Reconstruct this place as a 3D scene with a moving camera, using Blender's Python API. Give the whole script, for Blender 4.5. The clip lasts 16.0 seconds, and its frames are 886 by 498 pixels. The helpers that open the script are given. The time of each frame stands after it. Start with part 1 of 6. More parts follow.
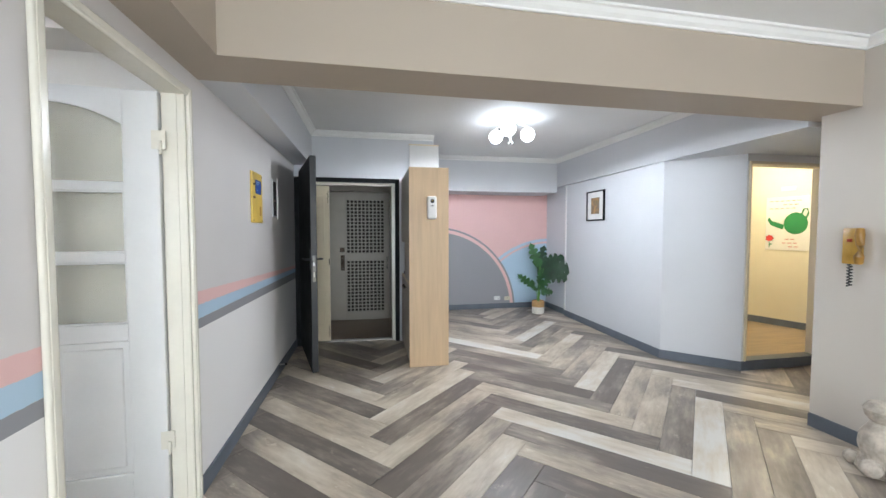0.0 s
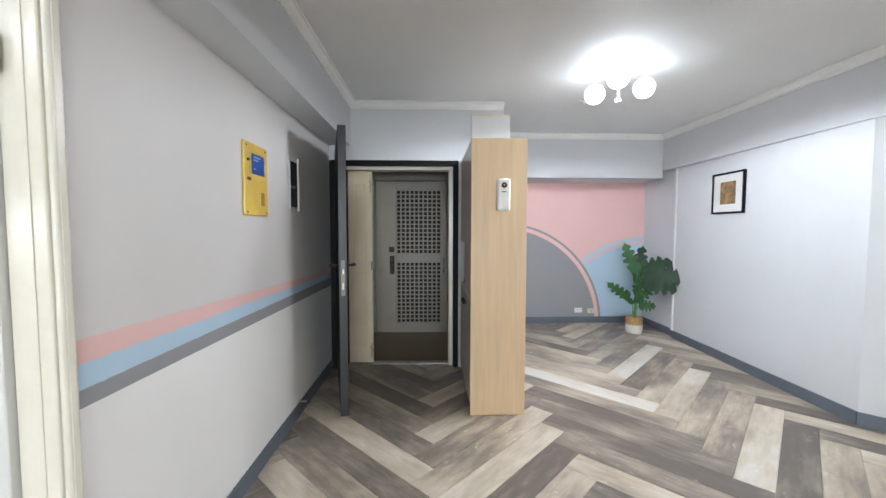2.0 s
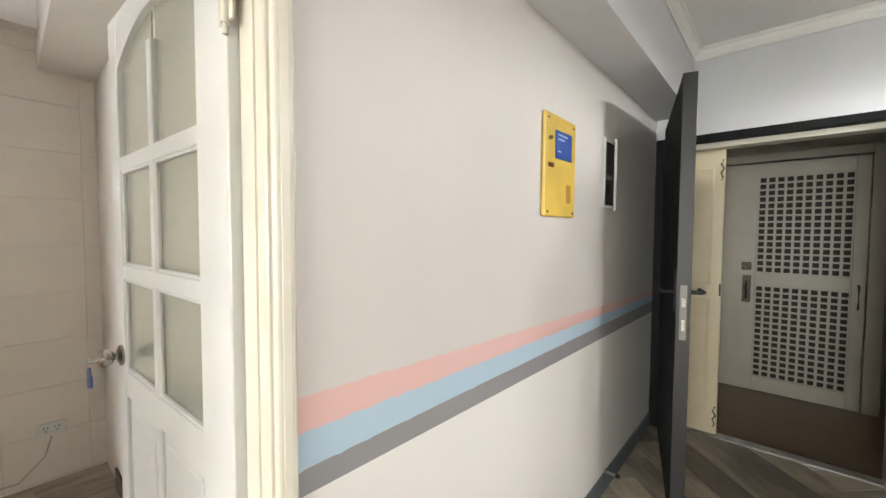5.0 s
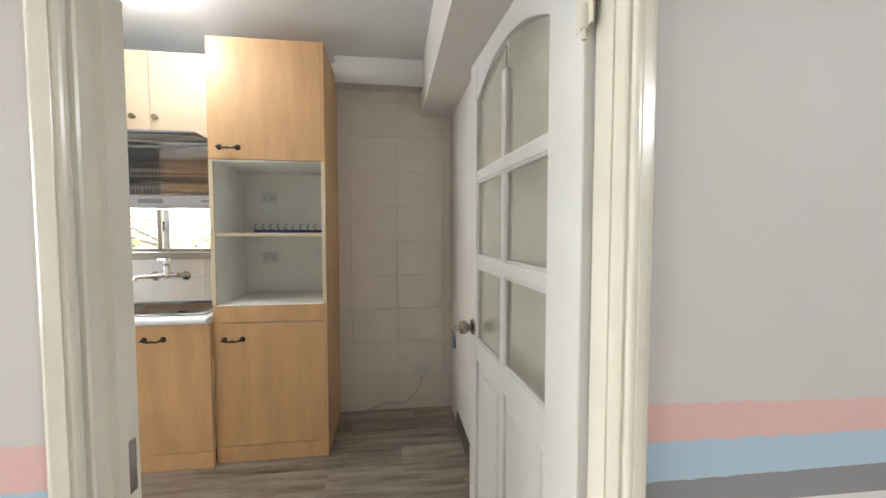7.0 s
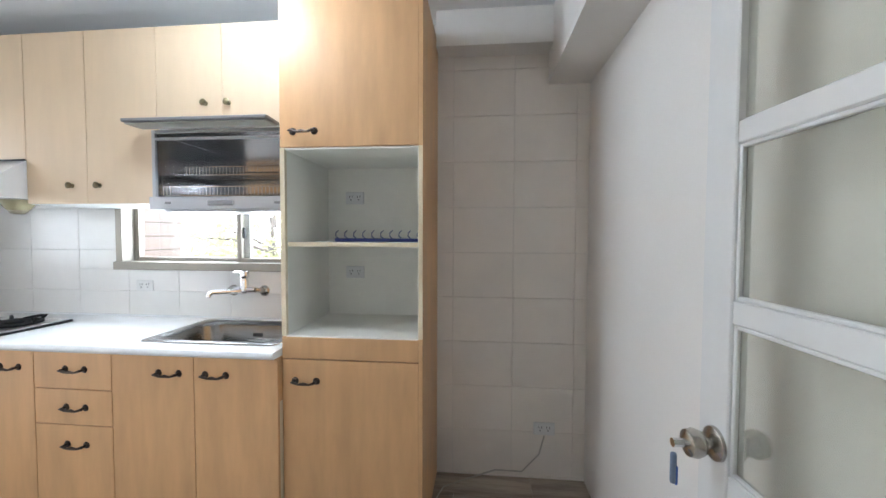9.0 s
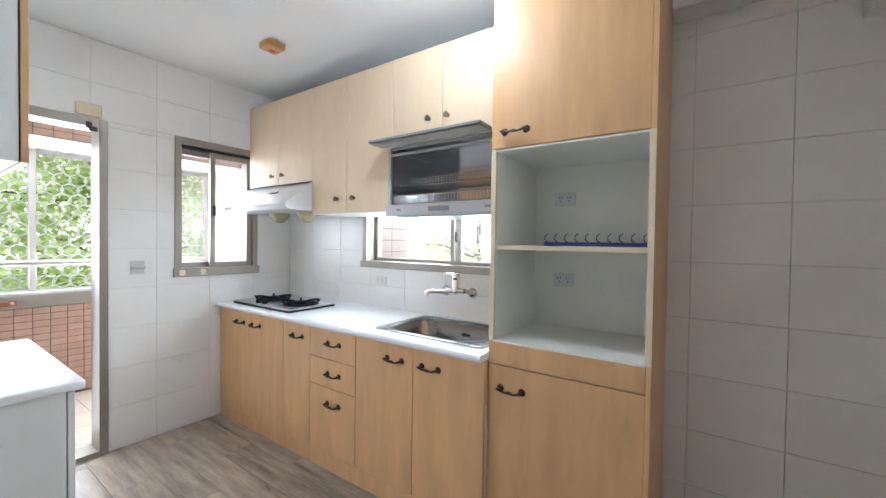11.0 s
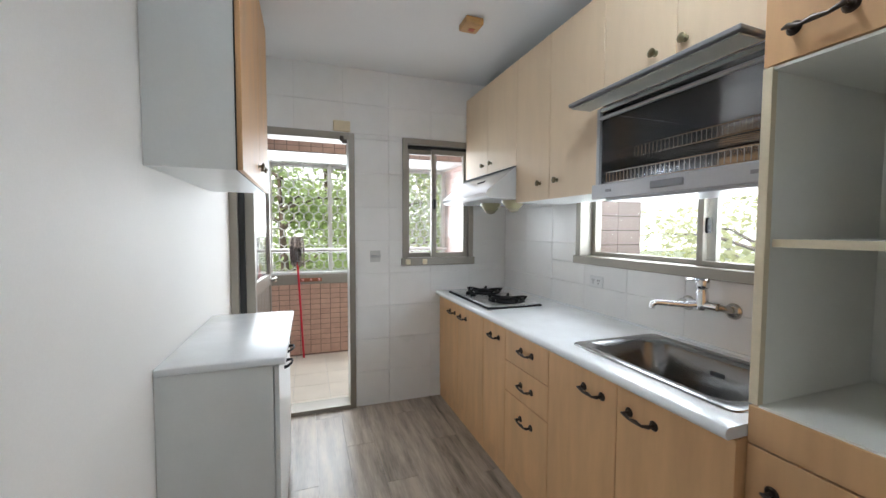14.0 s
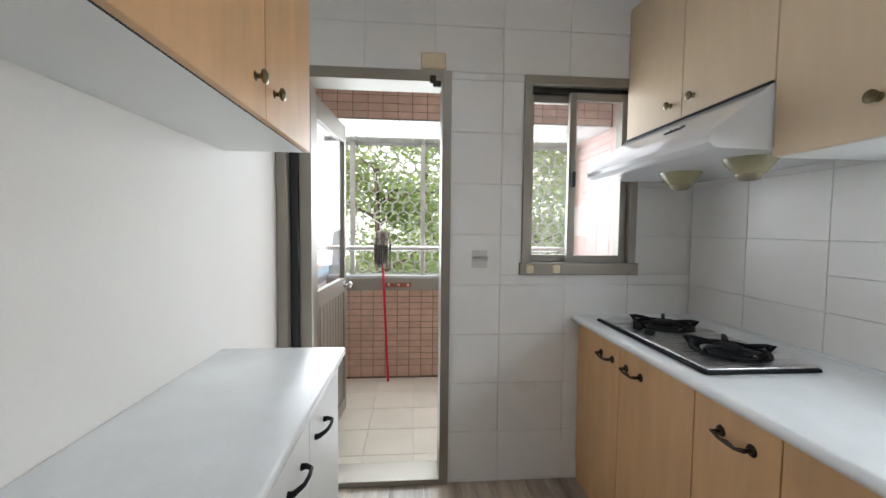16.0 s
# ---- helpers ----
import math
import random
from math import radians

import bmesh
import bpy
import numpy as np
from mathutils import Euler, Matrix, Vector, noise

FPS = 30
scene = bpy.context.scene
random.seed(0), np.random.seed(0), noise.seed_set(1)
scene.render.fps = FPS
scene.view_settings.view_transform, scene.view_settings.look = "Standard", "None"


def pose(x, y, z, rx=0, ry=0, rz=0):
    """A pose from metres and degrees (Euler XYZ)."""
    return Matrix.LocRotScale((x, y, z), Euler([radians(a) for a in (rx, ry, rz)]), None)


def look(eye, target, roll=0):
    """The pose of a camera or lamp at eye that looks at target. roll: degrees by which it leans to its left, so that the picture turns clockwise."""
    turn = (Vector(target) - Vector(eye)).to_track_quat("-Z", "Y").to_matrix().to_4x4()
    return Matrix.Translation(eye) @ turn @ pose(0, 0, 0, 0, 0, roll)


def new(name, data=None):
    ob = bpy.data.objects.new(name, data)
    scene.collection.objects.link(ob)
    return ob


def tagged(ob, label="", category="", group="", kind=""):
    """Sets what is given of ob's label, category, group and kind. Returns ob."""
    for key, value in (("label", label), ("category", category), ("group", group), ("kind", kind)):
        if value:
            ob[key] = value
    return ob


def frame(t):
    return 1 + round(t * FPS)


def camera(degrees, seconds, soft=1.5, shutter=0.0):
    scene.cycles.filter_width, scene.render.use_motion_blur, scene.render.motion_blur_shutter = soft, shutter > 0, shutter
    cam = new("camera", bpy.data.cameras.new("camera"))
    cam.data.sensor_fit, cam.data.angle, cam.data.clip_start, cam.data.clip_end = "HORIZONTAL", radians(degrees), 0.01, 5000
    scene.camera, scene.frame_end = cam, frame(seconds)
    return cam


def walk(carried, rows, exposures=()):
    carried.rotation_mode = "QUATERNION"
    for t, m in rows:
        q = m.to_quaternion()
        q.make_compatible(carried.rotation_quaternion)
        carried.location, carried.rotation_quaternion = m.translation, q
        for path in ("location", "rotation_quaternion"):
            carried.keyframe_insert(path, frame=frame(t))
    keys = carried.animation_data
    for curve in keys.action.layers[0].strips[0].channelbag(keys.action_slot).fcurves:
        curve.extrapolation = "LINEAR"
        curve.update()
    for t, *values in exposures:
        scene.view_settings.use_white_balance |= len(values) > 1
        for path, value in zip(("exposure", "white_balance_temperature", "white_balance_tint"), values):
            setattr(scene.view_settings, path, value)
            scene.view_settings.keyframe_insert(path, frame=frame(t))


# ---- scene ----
cam = camera(98.2, 16.0)
PATH = [
    (0, (0.886, -0.017, 1.394), (1.262, 1.945, 1.306), -0.0),
    (0.5, (0.888, 0.123, 1.393), (1.151, 2.104, 1.299), -0.0),
    (1, (0.95, 0.394, 1.409), (1.13, 2.383, 1.303), -0.1),
    (1.5, (0.992, 0.721, 1.391), (1.098, 2.715, 1.285), -0.0),
    (2, (0.992, 1.074, 1.399), (1.053, 3.071, 1.291), 0.1),
    (2.5, (0.977, 1.437, 1.407), (0.993, 3.434, 1.303), 0.1),
    (3, (0.89, 1.687, 1.398), (0.764, 3.681, 1.301), 0.1),
    (3.5, (0.787, 1.796, 1.406), (0.455, 3.766, 1.309), 0.1),
    (4, (0.731, 1.823, 1.406), (0.124, 3.727, 1.322), -0.1),
    (4.5, (0.689, 1.814, 1.398), (-0.266, 3.57, 1.321), -0.3),
    (5, (0.684, 1.793, 1.404), (-0.634, 3.295, 1.316), 0.3),
    (5.2, (0.683, 1.79, 1.406), (-0.762, 3.169, 1.313), 0.4),
    (7.3, (0.587, 1.651, 1.398), (-1.405, 1.81, 1.307), 0.1),
    (7.5, (0.529, 1.625, 1.401), (-1.466, 1.734, 1.316), 0.2),
    (8, (0.32, 1.623, 1.396), (-1.678, 1.653, 1.314), 0.2),
    (8.5, (0.045, 1.624, 1.415), (-1.952, 1.576, 1.339), 0.1),
    (9, (-0.107, 1.558, 1.417), (-2.096, 1.363, 1.343), 0.2),
    (9.5, (-0.173, 1.488, 1.405), (-2.131, 1.088, 1.346), 0.3),
    (10, (-0.174, 1.467, 1.405), (-2.065, 0.817, 1.352), 0.6),
    (10.2, (-0.185, 1.471, 1.392), (-2.031, 0.704, 1.35), 0.7),
    (12.3, (-0.286, 1.38, 1.39), (-1.658, -0.073, 1.303), 0.4),
    (12.5, (-0.312, 1.366, 1.396), (-1.645, -0.122, 1.305), 0.4),
    (13, (-0.444, 1.381, 1.398), (-1.599, -0.248, 1.305), 0.3),
    (13.5, (-0.567, 1.378, 1.404), (-1.468, -0.405, 1.297), 0.2),
    (14, (-0.684, 1.316, 1.402), (-1.349, -0.567, 1.301), 0.2),
    (14.5, (-0.773, 1.232, 1.38), (-1.234, -0.712, 1.281), 0.4),
    (15, (-0.846, 1.027, 1.38), (-1.165, -0.945, 1.275), 0.3),
    (15.5, (-0.836, 0.678, 1.376), (-1.054, -1.306, 1.26), 0.5),
    (16, (-0.84, 0.253, 1.342), (-0.998, -1.738, 1.239), 0.6),
]
EXPOSURES = [(0, 0.92, 6000, 10), (1, 0.98, 5950, 10), (2, 1.03, 6150, 10), (3.5, 1.28, 6600, 10), (5, 1.38, 6900, 10), (7.5, 0.92, 6400, 10), (8.5, 1.0, 5950, 10), (10, 1.02, 5850, 10), (12.5, 0.5, 5950, 10), (13.5, 0.36, 6050, 10), (14.5, 0.08, 6100, 10), (16, -0.02, 6200, 10)]
walk(cam, [(t, look(eye, target, roll)) for t, eye, target, roll in PATH], EXPOSURES)

# ---- world and light ----
world = bpy.data.worlds.new("sky_world")
scene.world = world
world.use_nodes = True
wn = world.node_tree.nodes
sky = wn.new("ShaderNodeTexSky")
sky.sky_type = "NISHITA"
sky.sun_disc = False
sky.dust_density, sky.air_density = 6.0, 1.5
sky.sun_elevation = radians(50)
sky.sun_rotation = radians(45)
world.node_tree.links.new(sky.outputs[0], wn["Background"].inputs[0])
wn["Background"].inputs[1].default_value = 0.15


def sun_lamp():
    d = bpy.data.lights.new("sun", "SUN")
    d.energy, d.angle, d.color = 5.0, radians(3), (1, 0.96, 0.9)
    ob = new("sun", d)
    a, e = radians(45), radians(50)
    way = Vector((math.sin(a) * math.cos(e), math.cos(a) * math.cos(e), math.sin(e)))
    ob.matrix_world = look(way * 30, (0, 0, 0))


def area_lamp(name, eye, target, w, h, watts, col):
    d = bpy.data.lights.new(name, "AREA")
    d.shape, d.size, d.size_y, d.energy, d.color = "RECTANGLE", w, h, watts, col
    new(name, d).matrix_world = look(eye, target)


def point_lamp(name, at, watts, col, r=0.06):
    d = bpy.data.lights.new(name, "POINT")
    d.energy, d.color, d.shadow_soft_size = watts, col, r
    new(name, d).location = at


def down_lamp(name, at, watts, col, r):
    """A shaded bulb that throws its light downwards and sideways."""
    d = bpy.data.lights.new(name, "SPOT")
    d.energy, d.color, d.shadow_soft_size, d.spot_size, d.spot_blend = watts, col, r, radians(180), 0.22
    new(name, d).location = at


sun_lamp()
DAY = (0.93, 0.97, 1.0)
area_lamp("window_daylight_living", (1.5, -3.2, 1.35), (3.2, 4, 0.4), 2.3, 1.7, 88, DAY)
area_lamp("window_daylight_balcony", (-1.1, -3.22, 1.55), (-1.1, 0, 1.2), 2.2, 1.1, 44, DAY)
area_lamp("door_daylight_balcony", (-0.6, -1.8, 1.06), (-0.75, 0, 0.9), 0.72, 1.95, 5, DAY)
area_lamp("window_daylight_hob", (-1.71, -1.8, 1.62), (-1.6, 0, 1.3), 0.5, 0.9, 2.5, DAY)
area_lamp("window_daylight_sink", (-2.52, -0.05, 1.5), (-1, -0.05, 1.2), 1.25, 0.42, 17, DAY)
point_lamp("room_lamp_glow", (5.7, 4.0, 2.2), 24, (1.0, 0.84, 0.58), 0.1)


# ---- materials ----
def links(mt):
    return mt.node_tree.nodes, mt.node_tree.links


def mat(name, col, rough=0.5, metal=0.0, var=0.06, scale=6.0, bump=0.05, bscale=120.0, stretch=(1, 1, 1), spec=0.5, coat=0.0, rnd=0.0, col2=None):
    """Plain surface with two scales of variation and fine relief."""
    m = bpy.data.materials.new(name)
    m.use_nodes = True
    n, l = links(m)
    b = n["Principled BSDF"]
    b.inputs["Roughness"].default_value = rough
    b.inputs["Metallic"].default_value = metal
    b.inputs["Specular IOR Level"].default_value = spec
    b.inputs["Coat Weight"].default_value = coat
    tc, mp = n.new("ShaderNodeTexCoord"), n.new("ShaderNodeMapping")
    mp.inputs["Scale"].default_value = stretch
    l.new(tc.outputs["Object"], mp.inputs[0])
    n1, n2, mixf = n.new("ShaderNodeTexNoise"), n.new("ShaderNodeTexNoise"), n.new("ShaderNodeMath")
    n1.inputs["Scale"].default_value, n1.inputs["Detail"].default_value = scale, 5
    n2.inputs["Scale"].default_value, n2.inputs["Detail"].default_value = bscale, 3
    l.new(mp.outputs[0], n1.inputs[0])
    l.new(mp.outputs[0], n2.inputs[0])
    mixf.operation = "MULTIPLY_ADD"
    mixf.inputs[1].default_value = 0.35
    l.new(n2.outputs[0], mixf.inputs[0])
    l.new(n1.outputs[0], mixf.inputs[2])
    src = mixf.outputs[0]
    if rnd:
        oi, ad = n.new("ShaderNodeObjectInfo"), n.new("ShaderNodeMath")
        ad.operation = "MULTIPLY_ADD"
        ad.inputs[1].default_value = rnd
        l.new(oi.outputs["Random"], ad.inputs[0])
        l.new(src, ad.inputs[2])
        src = ad.outputs[0]
        off = n.new("ShaderNodeVectorMath")
        off.operation = "ADD"
        mu = n.new("ShaderNodeMath")
        mu.operation = "MULTIPLY"
        mu.inputs[1].default_value = 37.0
        l.new(oi.outputs["Random"], mu.inputs[0])
        l.new(tc.outputs["Object"], off.inputs[0])
        l.new(mu.outputs[0], off.inputs[1])
        l.new(off.outputs[0], mp.inputs[0])
    rp = n.new("ShaderNodeValToRGB")
    c2 = col2 or tuple(c * (1 - 2.2 * var) for c in col)
    e = rp.color_ramp.elements
    e[0].position, e[1].position = 0.42, 0.85 + rnd
    e[0].color, e[1].color = (*c2, 1), (*[min(1, c * (1 + var * 0.6)) for c in col], 1)
    l.new(src, rp.inputs[0])
    l.new(rp.outputs[0], b.inputs["Base Color"])
    rr = n.new("ShaderNodeMapRange")
    rr.inputs[3].default_value, rr.inputs[4].default_value = max(0.02, rough * 0.8), min(1, rough * 1.2)
    l.new(n1.outputs[0], rr.inputs[0])
    l.new(rr.outputs[0], b.inputs["Roughness"])
    if bump:
        bp = n.new("ShaderNodeBump")
        bp.inputs["Strength"].default_value, bp.inputs["Distance"].default_value = bump, 0.002
        l.new(n2.outputs[0], bp.inputs["Height"])
        l.new(bp.outputs[0], b.inputs["Normal"])
    return m


def glass(name, tint=(1, 1, 1), rough=0.0, gloss=0.0, dust_glare=0.0):
    """A thin pane: mostly clear, with a mirror share."""
    m = bpy.data.materials.new(name)
    m.use_nodes = True
    n, l = links(m)
    n.remove(n["Principled BSDF"])
    tr, gl, mx, fr = (n.new("ShaderNode" + k) for k in ("BsdfTransparent", "BsdfGlossy", "MixShader", "LayerWeight"))
    tr.inputs[0].default_value = (*tint, 1)
    gl.inputs["Roughness"].default_value = rough
    fac = op(n, l, "ADD", op(n, l, "MULTIPLY", op(n, l, "POWER", fr.outputs["Facing"], 5.0), 0.6), 0.025 + gloss)
    l.new(fac, mx.inputs[0])
    l.new(tr.outputs[0], mx.inputs[1])
    l.new(gl.outputs[0], mx.inputs[2])
    # a thin film that catches the daylight: dust, plus the bright view's glare haze
    film, over = n.new("ShaderNodeBsdfTranslucent"), n.new("ShaderNodeMixShader")
    over.inputs[0].default_value = dust_glare
    l.new(mx.outputs[0], over.inputs[1])
    l.new(film.outputs[0], over.inputs[2])
    l.new(over.outputs[0], n["Material Output"].inputs[0])
    return m


def frosted(name, tint=(0.9, 0.92, 0.9), rough=0.3, share=0.5):
    """A patterned pane that blurs what lies behind it."""
    m = bpy.data.materials.new(name)
    m.use_nodes = True
    b = m.node_tree.nodes["Principled BSDF"]
    b.inputs["Base Color"].default_value = (*tint, 1)
    b.inputs["Transmission Weight"].default_value = share
    b.inputs["Roughness"].default_value = rough
    b.inputs["IOR"].default_value = 1.12
    return m


def glow(name, col, strength):
    m = bpy.data.materials.new(name)
    m.use_nodes = True
    b = m.node_tree.nodes["Principled BSDF"]
    b.inputs["Emission Color"].default_value = (*col, 1)
    b.inputs["Emission Strength"].default_value = strength
    b.inputs["Base Color"].default_value = (0.9, 0.9, 0.9, 1)
    return m


def band_paint(name, base, steps, fn):
    """Wall paint in flat colour fields: fn builds a factor chain from the world position; steps are (factor index, colour)."""
    m = mat(name, base, 0.6, var=0.02, scale=2, bump=0.12, bscale=220)
    n, l = links(m)
    geo, sep = n.new("ShaderNodeNewGeometry"), n.new("ShaderNodeSeparateXYZ")
    l.new(geo.outputs["Position"], sep.inputs[0])
    wob = n.new("ShaderNodeTexNoise")
    wob.inputs["Scale"].default_value = 30
    l.new(geo.outputs["Position"], wob.inputs[0])
    b = n["Principled BSDF"]
    cur = b.inputs["Base Color"].links[0].from_socket
    facs = fn(n, l, sep, wob)
    for i, col in steps:
        mx = n.new("ShaderNodeMix")
        mx.data_type = "RGBA"
        l.new(facs[i], mx.inputs[0])
        l.new(cur, mx.inputs[6])
        mx.inputs[7].default_value = (*col, 1)
        cur = mx.outputs[2]
    l.new(cur, b.inputs["Base Color"])
    return m


def op(n, l, kind, a, b):
    q = n.new("ShaderNodeMath")
    q.operation = kind
    for i, v in enumerate((a, b)):
        if isinstance(v, (int, float)):
            q.inputs[i].default_value = v
        else:
            l.new(v, q.inputs[i])
    return q.outputs[0]


def stripe_fields(n, l, sep, wob):
    """Three bands at waist height that narrow towards the entrance, the lower wall white."""
    z = sep.outputs["Z"]
    zw = op(n, l, "ADD", z, op(n, l, "MULTIPLY", op(n, l, "SUBTRACT", wob.outputs[0], 0.5), 0.014))
    run = op(n, l, "MAXIMUM", op(n, l, "SUBTRACT", sep.outputs["Y"], 2.17), 0.0)
    top = op(n, l, "SUBTRACT", 1.083, op(n, l, "MULTIPLY", run, 0.034))
    mid = op(n, l, "SUBTRACT", 1.012, op(n, l, "MULTIPLY", run, 0.02))
    low = op(n, l, "SUBTRACT", 0.885, op(n, l, "MULTIPLY", run, 0.019))
    edge = op(n, l, "SUBTRACT", 0.938, op(n, l, "MULTIPLY", run, 0.009))
    out = [op(n, l, "LESS_THAN", z, low)]
    for a, b, w in ((low, edge, z), (edge, mid, zw), (mid, top, zw)):
        out.append(op(n, l, "MULTIPLY", op(n, l, "GREATER_THAN", w, a), op(n, l, "LESS_THAN", w, b)))
    return out


def disc(n, l, sep, cx, cz, r):
    dx = op(n, l, "SUBTRACT", sep.outputs["X"], cx)
    dz = op(n, l, "SUBTRACT", sep.outputs["Z"], cz)
    d = op(n, l, "SQRT", op(n, l, "ADD", op(n, l, "MULTIPLY", dx, dx), op(n, l, "MULTIPLY", dz, dz)), 0)
    return op(n, l, "LESS_THAN", d, r)


def arch_fields(n, l, sep, wob):
    hill = [disc(n, l, sep, 4.17, -0.284, r) for r in (1.555, 1.505, 1.47)]
    return hill + [disc(n, l, sep, 2.03, 0, r) for r in (1.48, 1.447, 1.39)]


GREY = (0.6, 0.612, 0.635)
PINK, BLUE, SLATE = (0.72, 0.47, 0.45), (0.42, 0.56, 0.68), (0.27, 0.27, 0.285)
M_wall = mat("grey_wall_paint", GREY, 0.6, var=0.02, scale=1.5, bump=0.12, bscale=220)
M_stripe = band_paint("striped_wall_paint", (0.61, 0.585, 0.57), [(0, (0.76, 0.745, 0.73)), (1, SLATE), (2, BLUE), (3, PINK)], stripe_fields)
M_mural = band_paint("mural_paint", PINK, [(0, BLUE), (1, PINK), (2, BLUE), (3, SLATE), (4, PINK), (5, SLATE)], arch_fields)
M_white = mat("white_plaster", (0.77, 0.745, 0.71), 0.6, var=0.03, scale=1.2, bump=0.1, bscale=180)
M_ceil = mat("ceiling_paint", (0.79, 0.795, 0.795), 0.7, var=0.02, scale=1, bump=0.05)
M_crown = mat("white_moulding", (0.82, 0.82, 0.8), 0.5, var=0.02)
M_beige = mat("beige_beam_paint", (0.43, 0.37, 0.3), 0.6, var=0.02, scale=1.5, bump=0.1, bscale=200)
M_greige = mat("greige_wall_paint", (0.56, 0.52, 0.465), 0.6, var=0.02, scale=1.5, bump=0.12, bscale=220)
M_base = mat("slate_baseboard", (0.12, 0.14, 0.17), 0.45, var=0.08, bump=0.03)
M_cream = mat("cream_gloss_paint", (0.72, 0.69, 0.6), 0.22, var=0.03, scale=4, bump=0.06, bscale=40)
M_doorw = mat("white_gloss_paint", (0.69, 0.69, 0.68), 0.34, var=0.02, scale=5, bump=0.05, bscale=50)
M_yellow = mat("pale_yellow_paint", (0.73, 0.66, 0.48), 0.6, var=0.03, scale=1.5)
M_oak = mat("oak_laminate", (0.62, 0.45, 0.28), 0.45, var=0.06, scale=2, bump=0.03, bscale=9, stretch=(10, 10, 0.6))
M_maple = mat("maple_veneer", (0.66, 0.395, 0.19), 0.45, var=0.085, scale=2.2, bump=0.02, bscale=7, stretch=(5, 5, 0.9), rnd=0.1)
M_pale = mat("pale_maple_veneer", (0.67, 0.525, 0.36), 0.4, var=0.03, scale=2.2, bump=0.02, bscale=7, stretch=(5, 5, 0.9), rnd=0.06)
M_edge = mat("cream_edge_band", (0.72, 0.62, 0.44), 0.45, var=0.05)
M_lam = mat("white_laminate", (0.74, 0.755, 0.74), 0.35, var=0.02)
M_top = mat("white_worktop", (0.8, 0.82, 0.83), 0.2, var=0.03, scale=8, bump=0.02)
M_tile = mat("white_glazed_tile", (0.79, 0.78, 0.76), 0.3, var=0.03, scale=3, bump=0.04, bscale=9, rnd=0.05)
M_grout = mat("grey_grout", (0.65, 0.635, 0.61), 0.85, var=0.1, scale=20)
M_pink = mat("pink_brick_tile", (0.54, 0.35, 0.265), 0.35, var=0.1, scale=12, bump=0.08, rnd=0.25)
M_pgrout = mat("dark_grout", (0.2, 0.14, 0.11), 0.9, var=0.1)
M_btile = mat("beige_floor_tile", (0.66, 0.6, 0.5), 0.35, var=0.05, scale=5, rnd=0.1)
M_alu = mat("bronze_aluminium", (0.3, 0.275, 0.235), 0.42, metal=0.5, var=0.05, scale=3, bump=0.02)
# black for rubber parts, and for sheets that stand in for shade
M_dark = mat("black_rubber_and_shade", (0.02, 0.02, 0.02), 0.6, var=0.1)
M_black = mat("black_door_paint", (0.009, 0.01, 0.011), 0.6, spec=0.15, var=0.15, bump=0.05)
M_edgeblk = mat("dark_grey_door_edge", (0.016, 0.017, 0.019), 0.4, var=0.1)
M_steel = mat("brushed_steel", (0.55, 0.55, 0.55), 0.28, metal=1, var=0.05, scale=4, bump=0.03, stretch=(1, 30, 30))
M_sink = mat("satin_sink_steel", (0.22, 0.216, 0.21), 0.24, metal=1, var=0.06, scale=5, bump=0)
M_chrome = mat("chrome", (0.75, 0.75, 0.76), 0.08, metal=1, var=0.02, bump=0)
M_nickel = mat("worn_nickel", (0.5, 0.47, 0.43), 0.25, metal=1, var=0.1)
M_bronze = mat("antique_bronze", (0.05, 0.035, 0.025), 0.4, metal=0.6, var=0.25, scale=30)
M_knob = mat("antique_brass", (0.2, 0.165, 0.095), 0.32, metal=0.85, var=0.2, scale=30)
M_grille = mat("taupe_metal_paint", (0.29, 0.265, 0.23), 0.4, var=0.05, scale=4)
# near-black that puts the stairwell's shade into the colour
M_shade = mat("stairwell_shade", (0.02, 0.016, 0.013), 0.8, var=0.1)
M_vfloor = mat("brown_hall_floor", (0.16, 0.1, 0.055), 0.35, var=0.12, scale=3, stretch=(1, 6, 1))
M_kfloor = mat("grey_brown_vinyl_plank", (0.37, 0.31, 0.25), 0.3, var=0.36, scale=3, bump=0.06, bscale=20, stretch=(7, 0.7, 1), rnd=0.2)
M_hallfl = mat("honey_wood_floor", (0.4, 0.29, 0.17), 0.35, var=0.15, scale=3, stretch=(0.8, 8, 1))
M_glass = glass("window_glass", dust_glare=0.03)
M_doorgl = frosted("patterned_door_glass", (0.74, 0.73, 0.66), 0.22, 0.85)


# ---- building helpers ----
def add_box(bm, lo, hi, bevel=0.0, seg=1):
    lo, hi = Vector([min(a, b) for a, b in zip(lo, hi)]), Vector([max(a, b) for a, b in zip(lo, hi)])
    r = bmesh.ops.create_cube(bm, size=1, matrix=Matrix.LocRotScale((lo + hi) / 2, None, hi - lo))
    if bevel:
        vs = set(r["verts"])
        es = [e for e in bm.edges if e.verts[0] in vs and e.verts[1] in vs]
        bmesh.ops.bevel(bm, geom=es, offset=bevel, segments=seg, affect="EDGES", profile=0.5)
    return bm


def bx(lo, hi, bevel=0.0, seg=1):
    return add_box(bmesh.new(), lo, hi, bevel, seg)


def boxes(*pairs, bevel=0.0):
    bm = bmesh.new()
    for lo, hi in pairs:
        add_box(bm, lo, hi, bevel)
    return bm


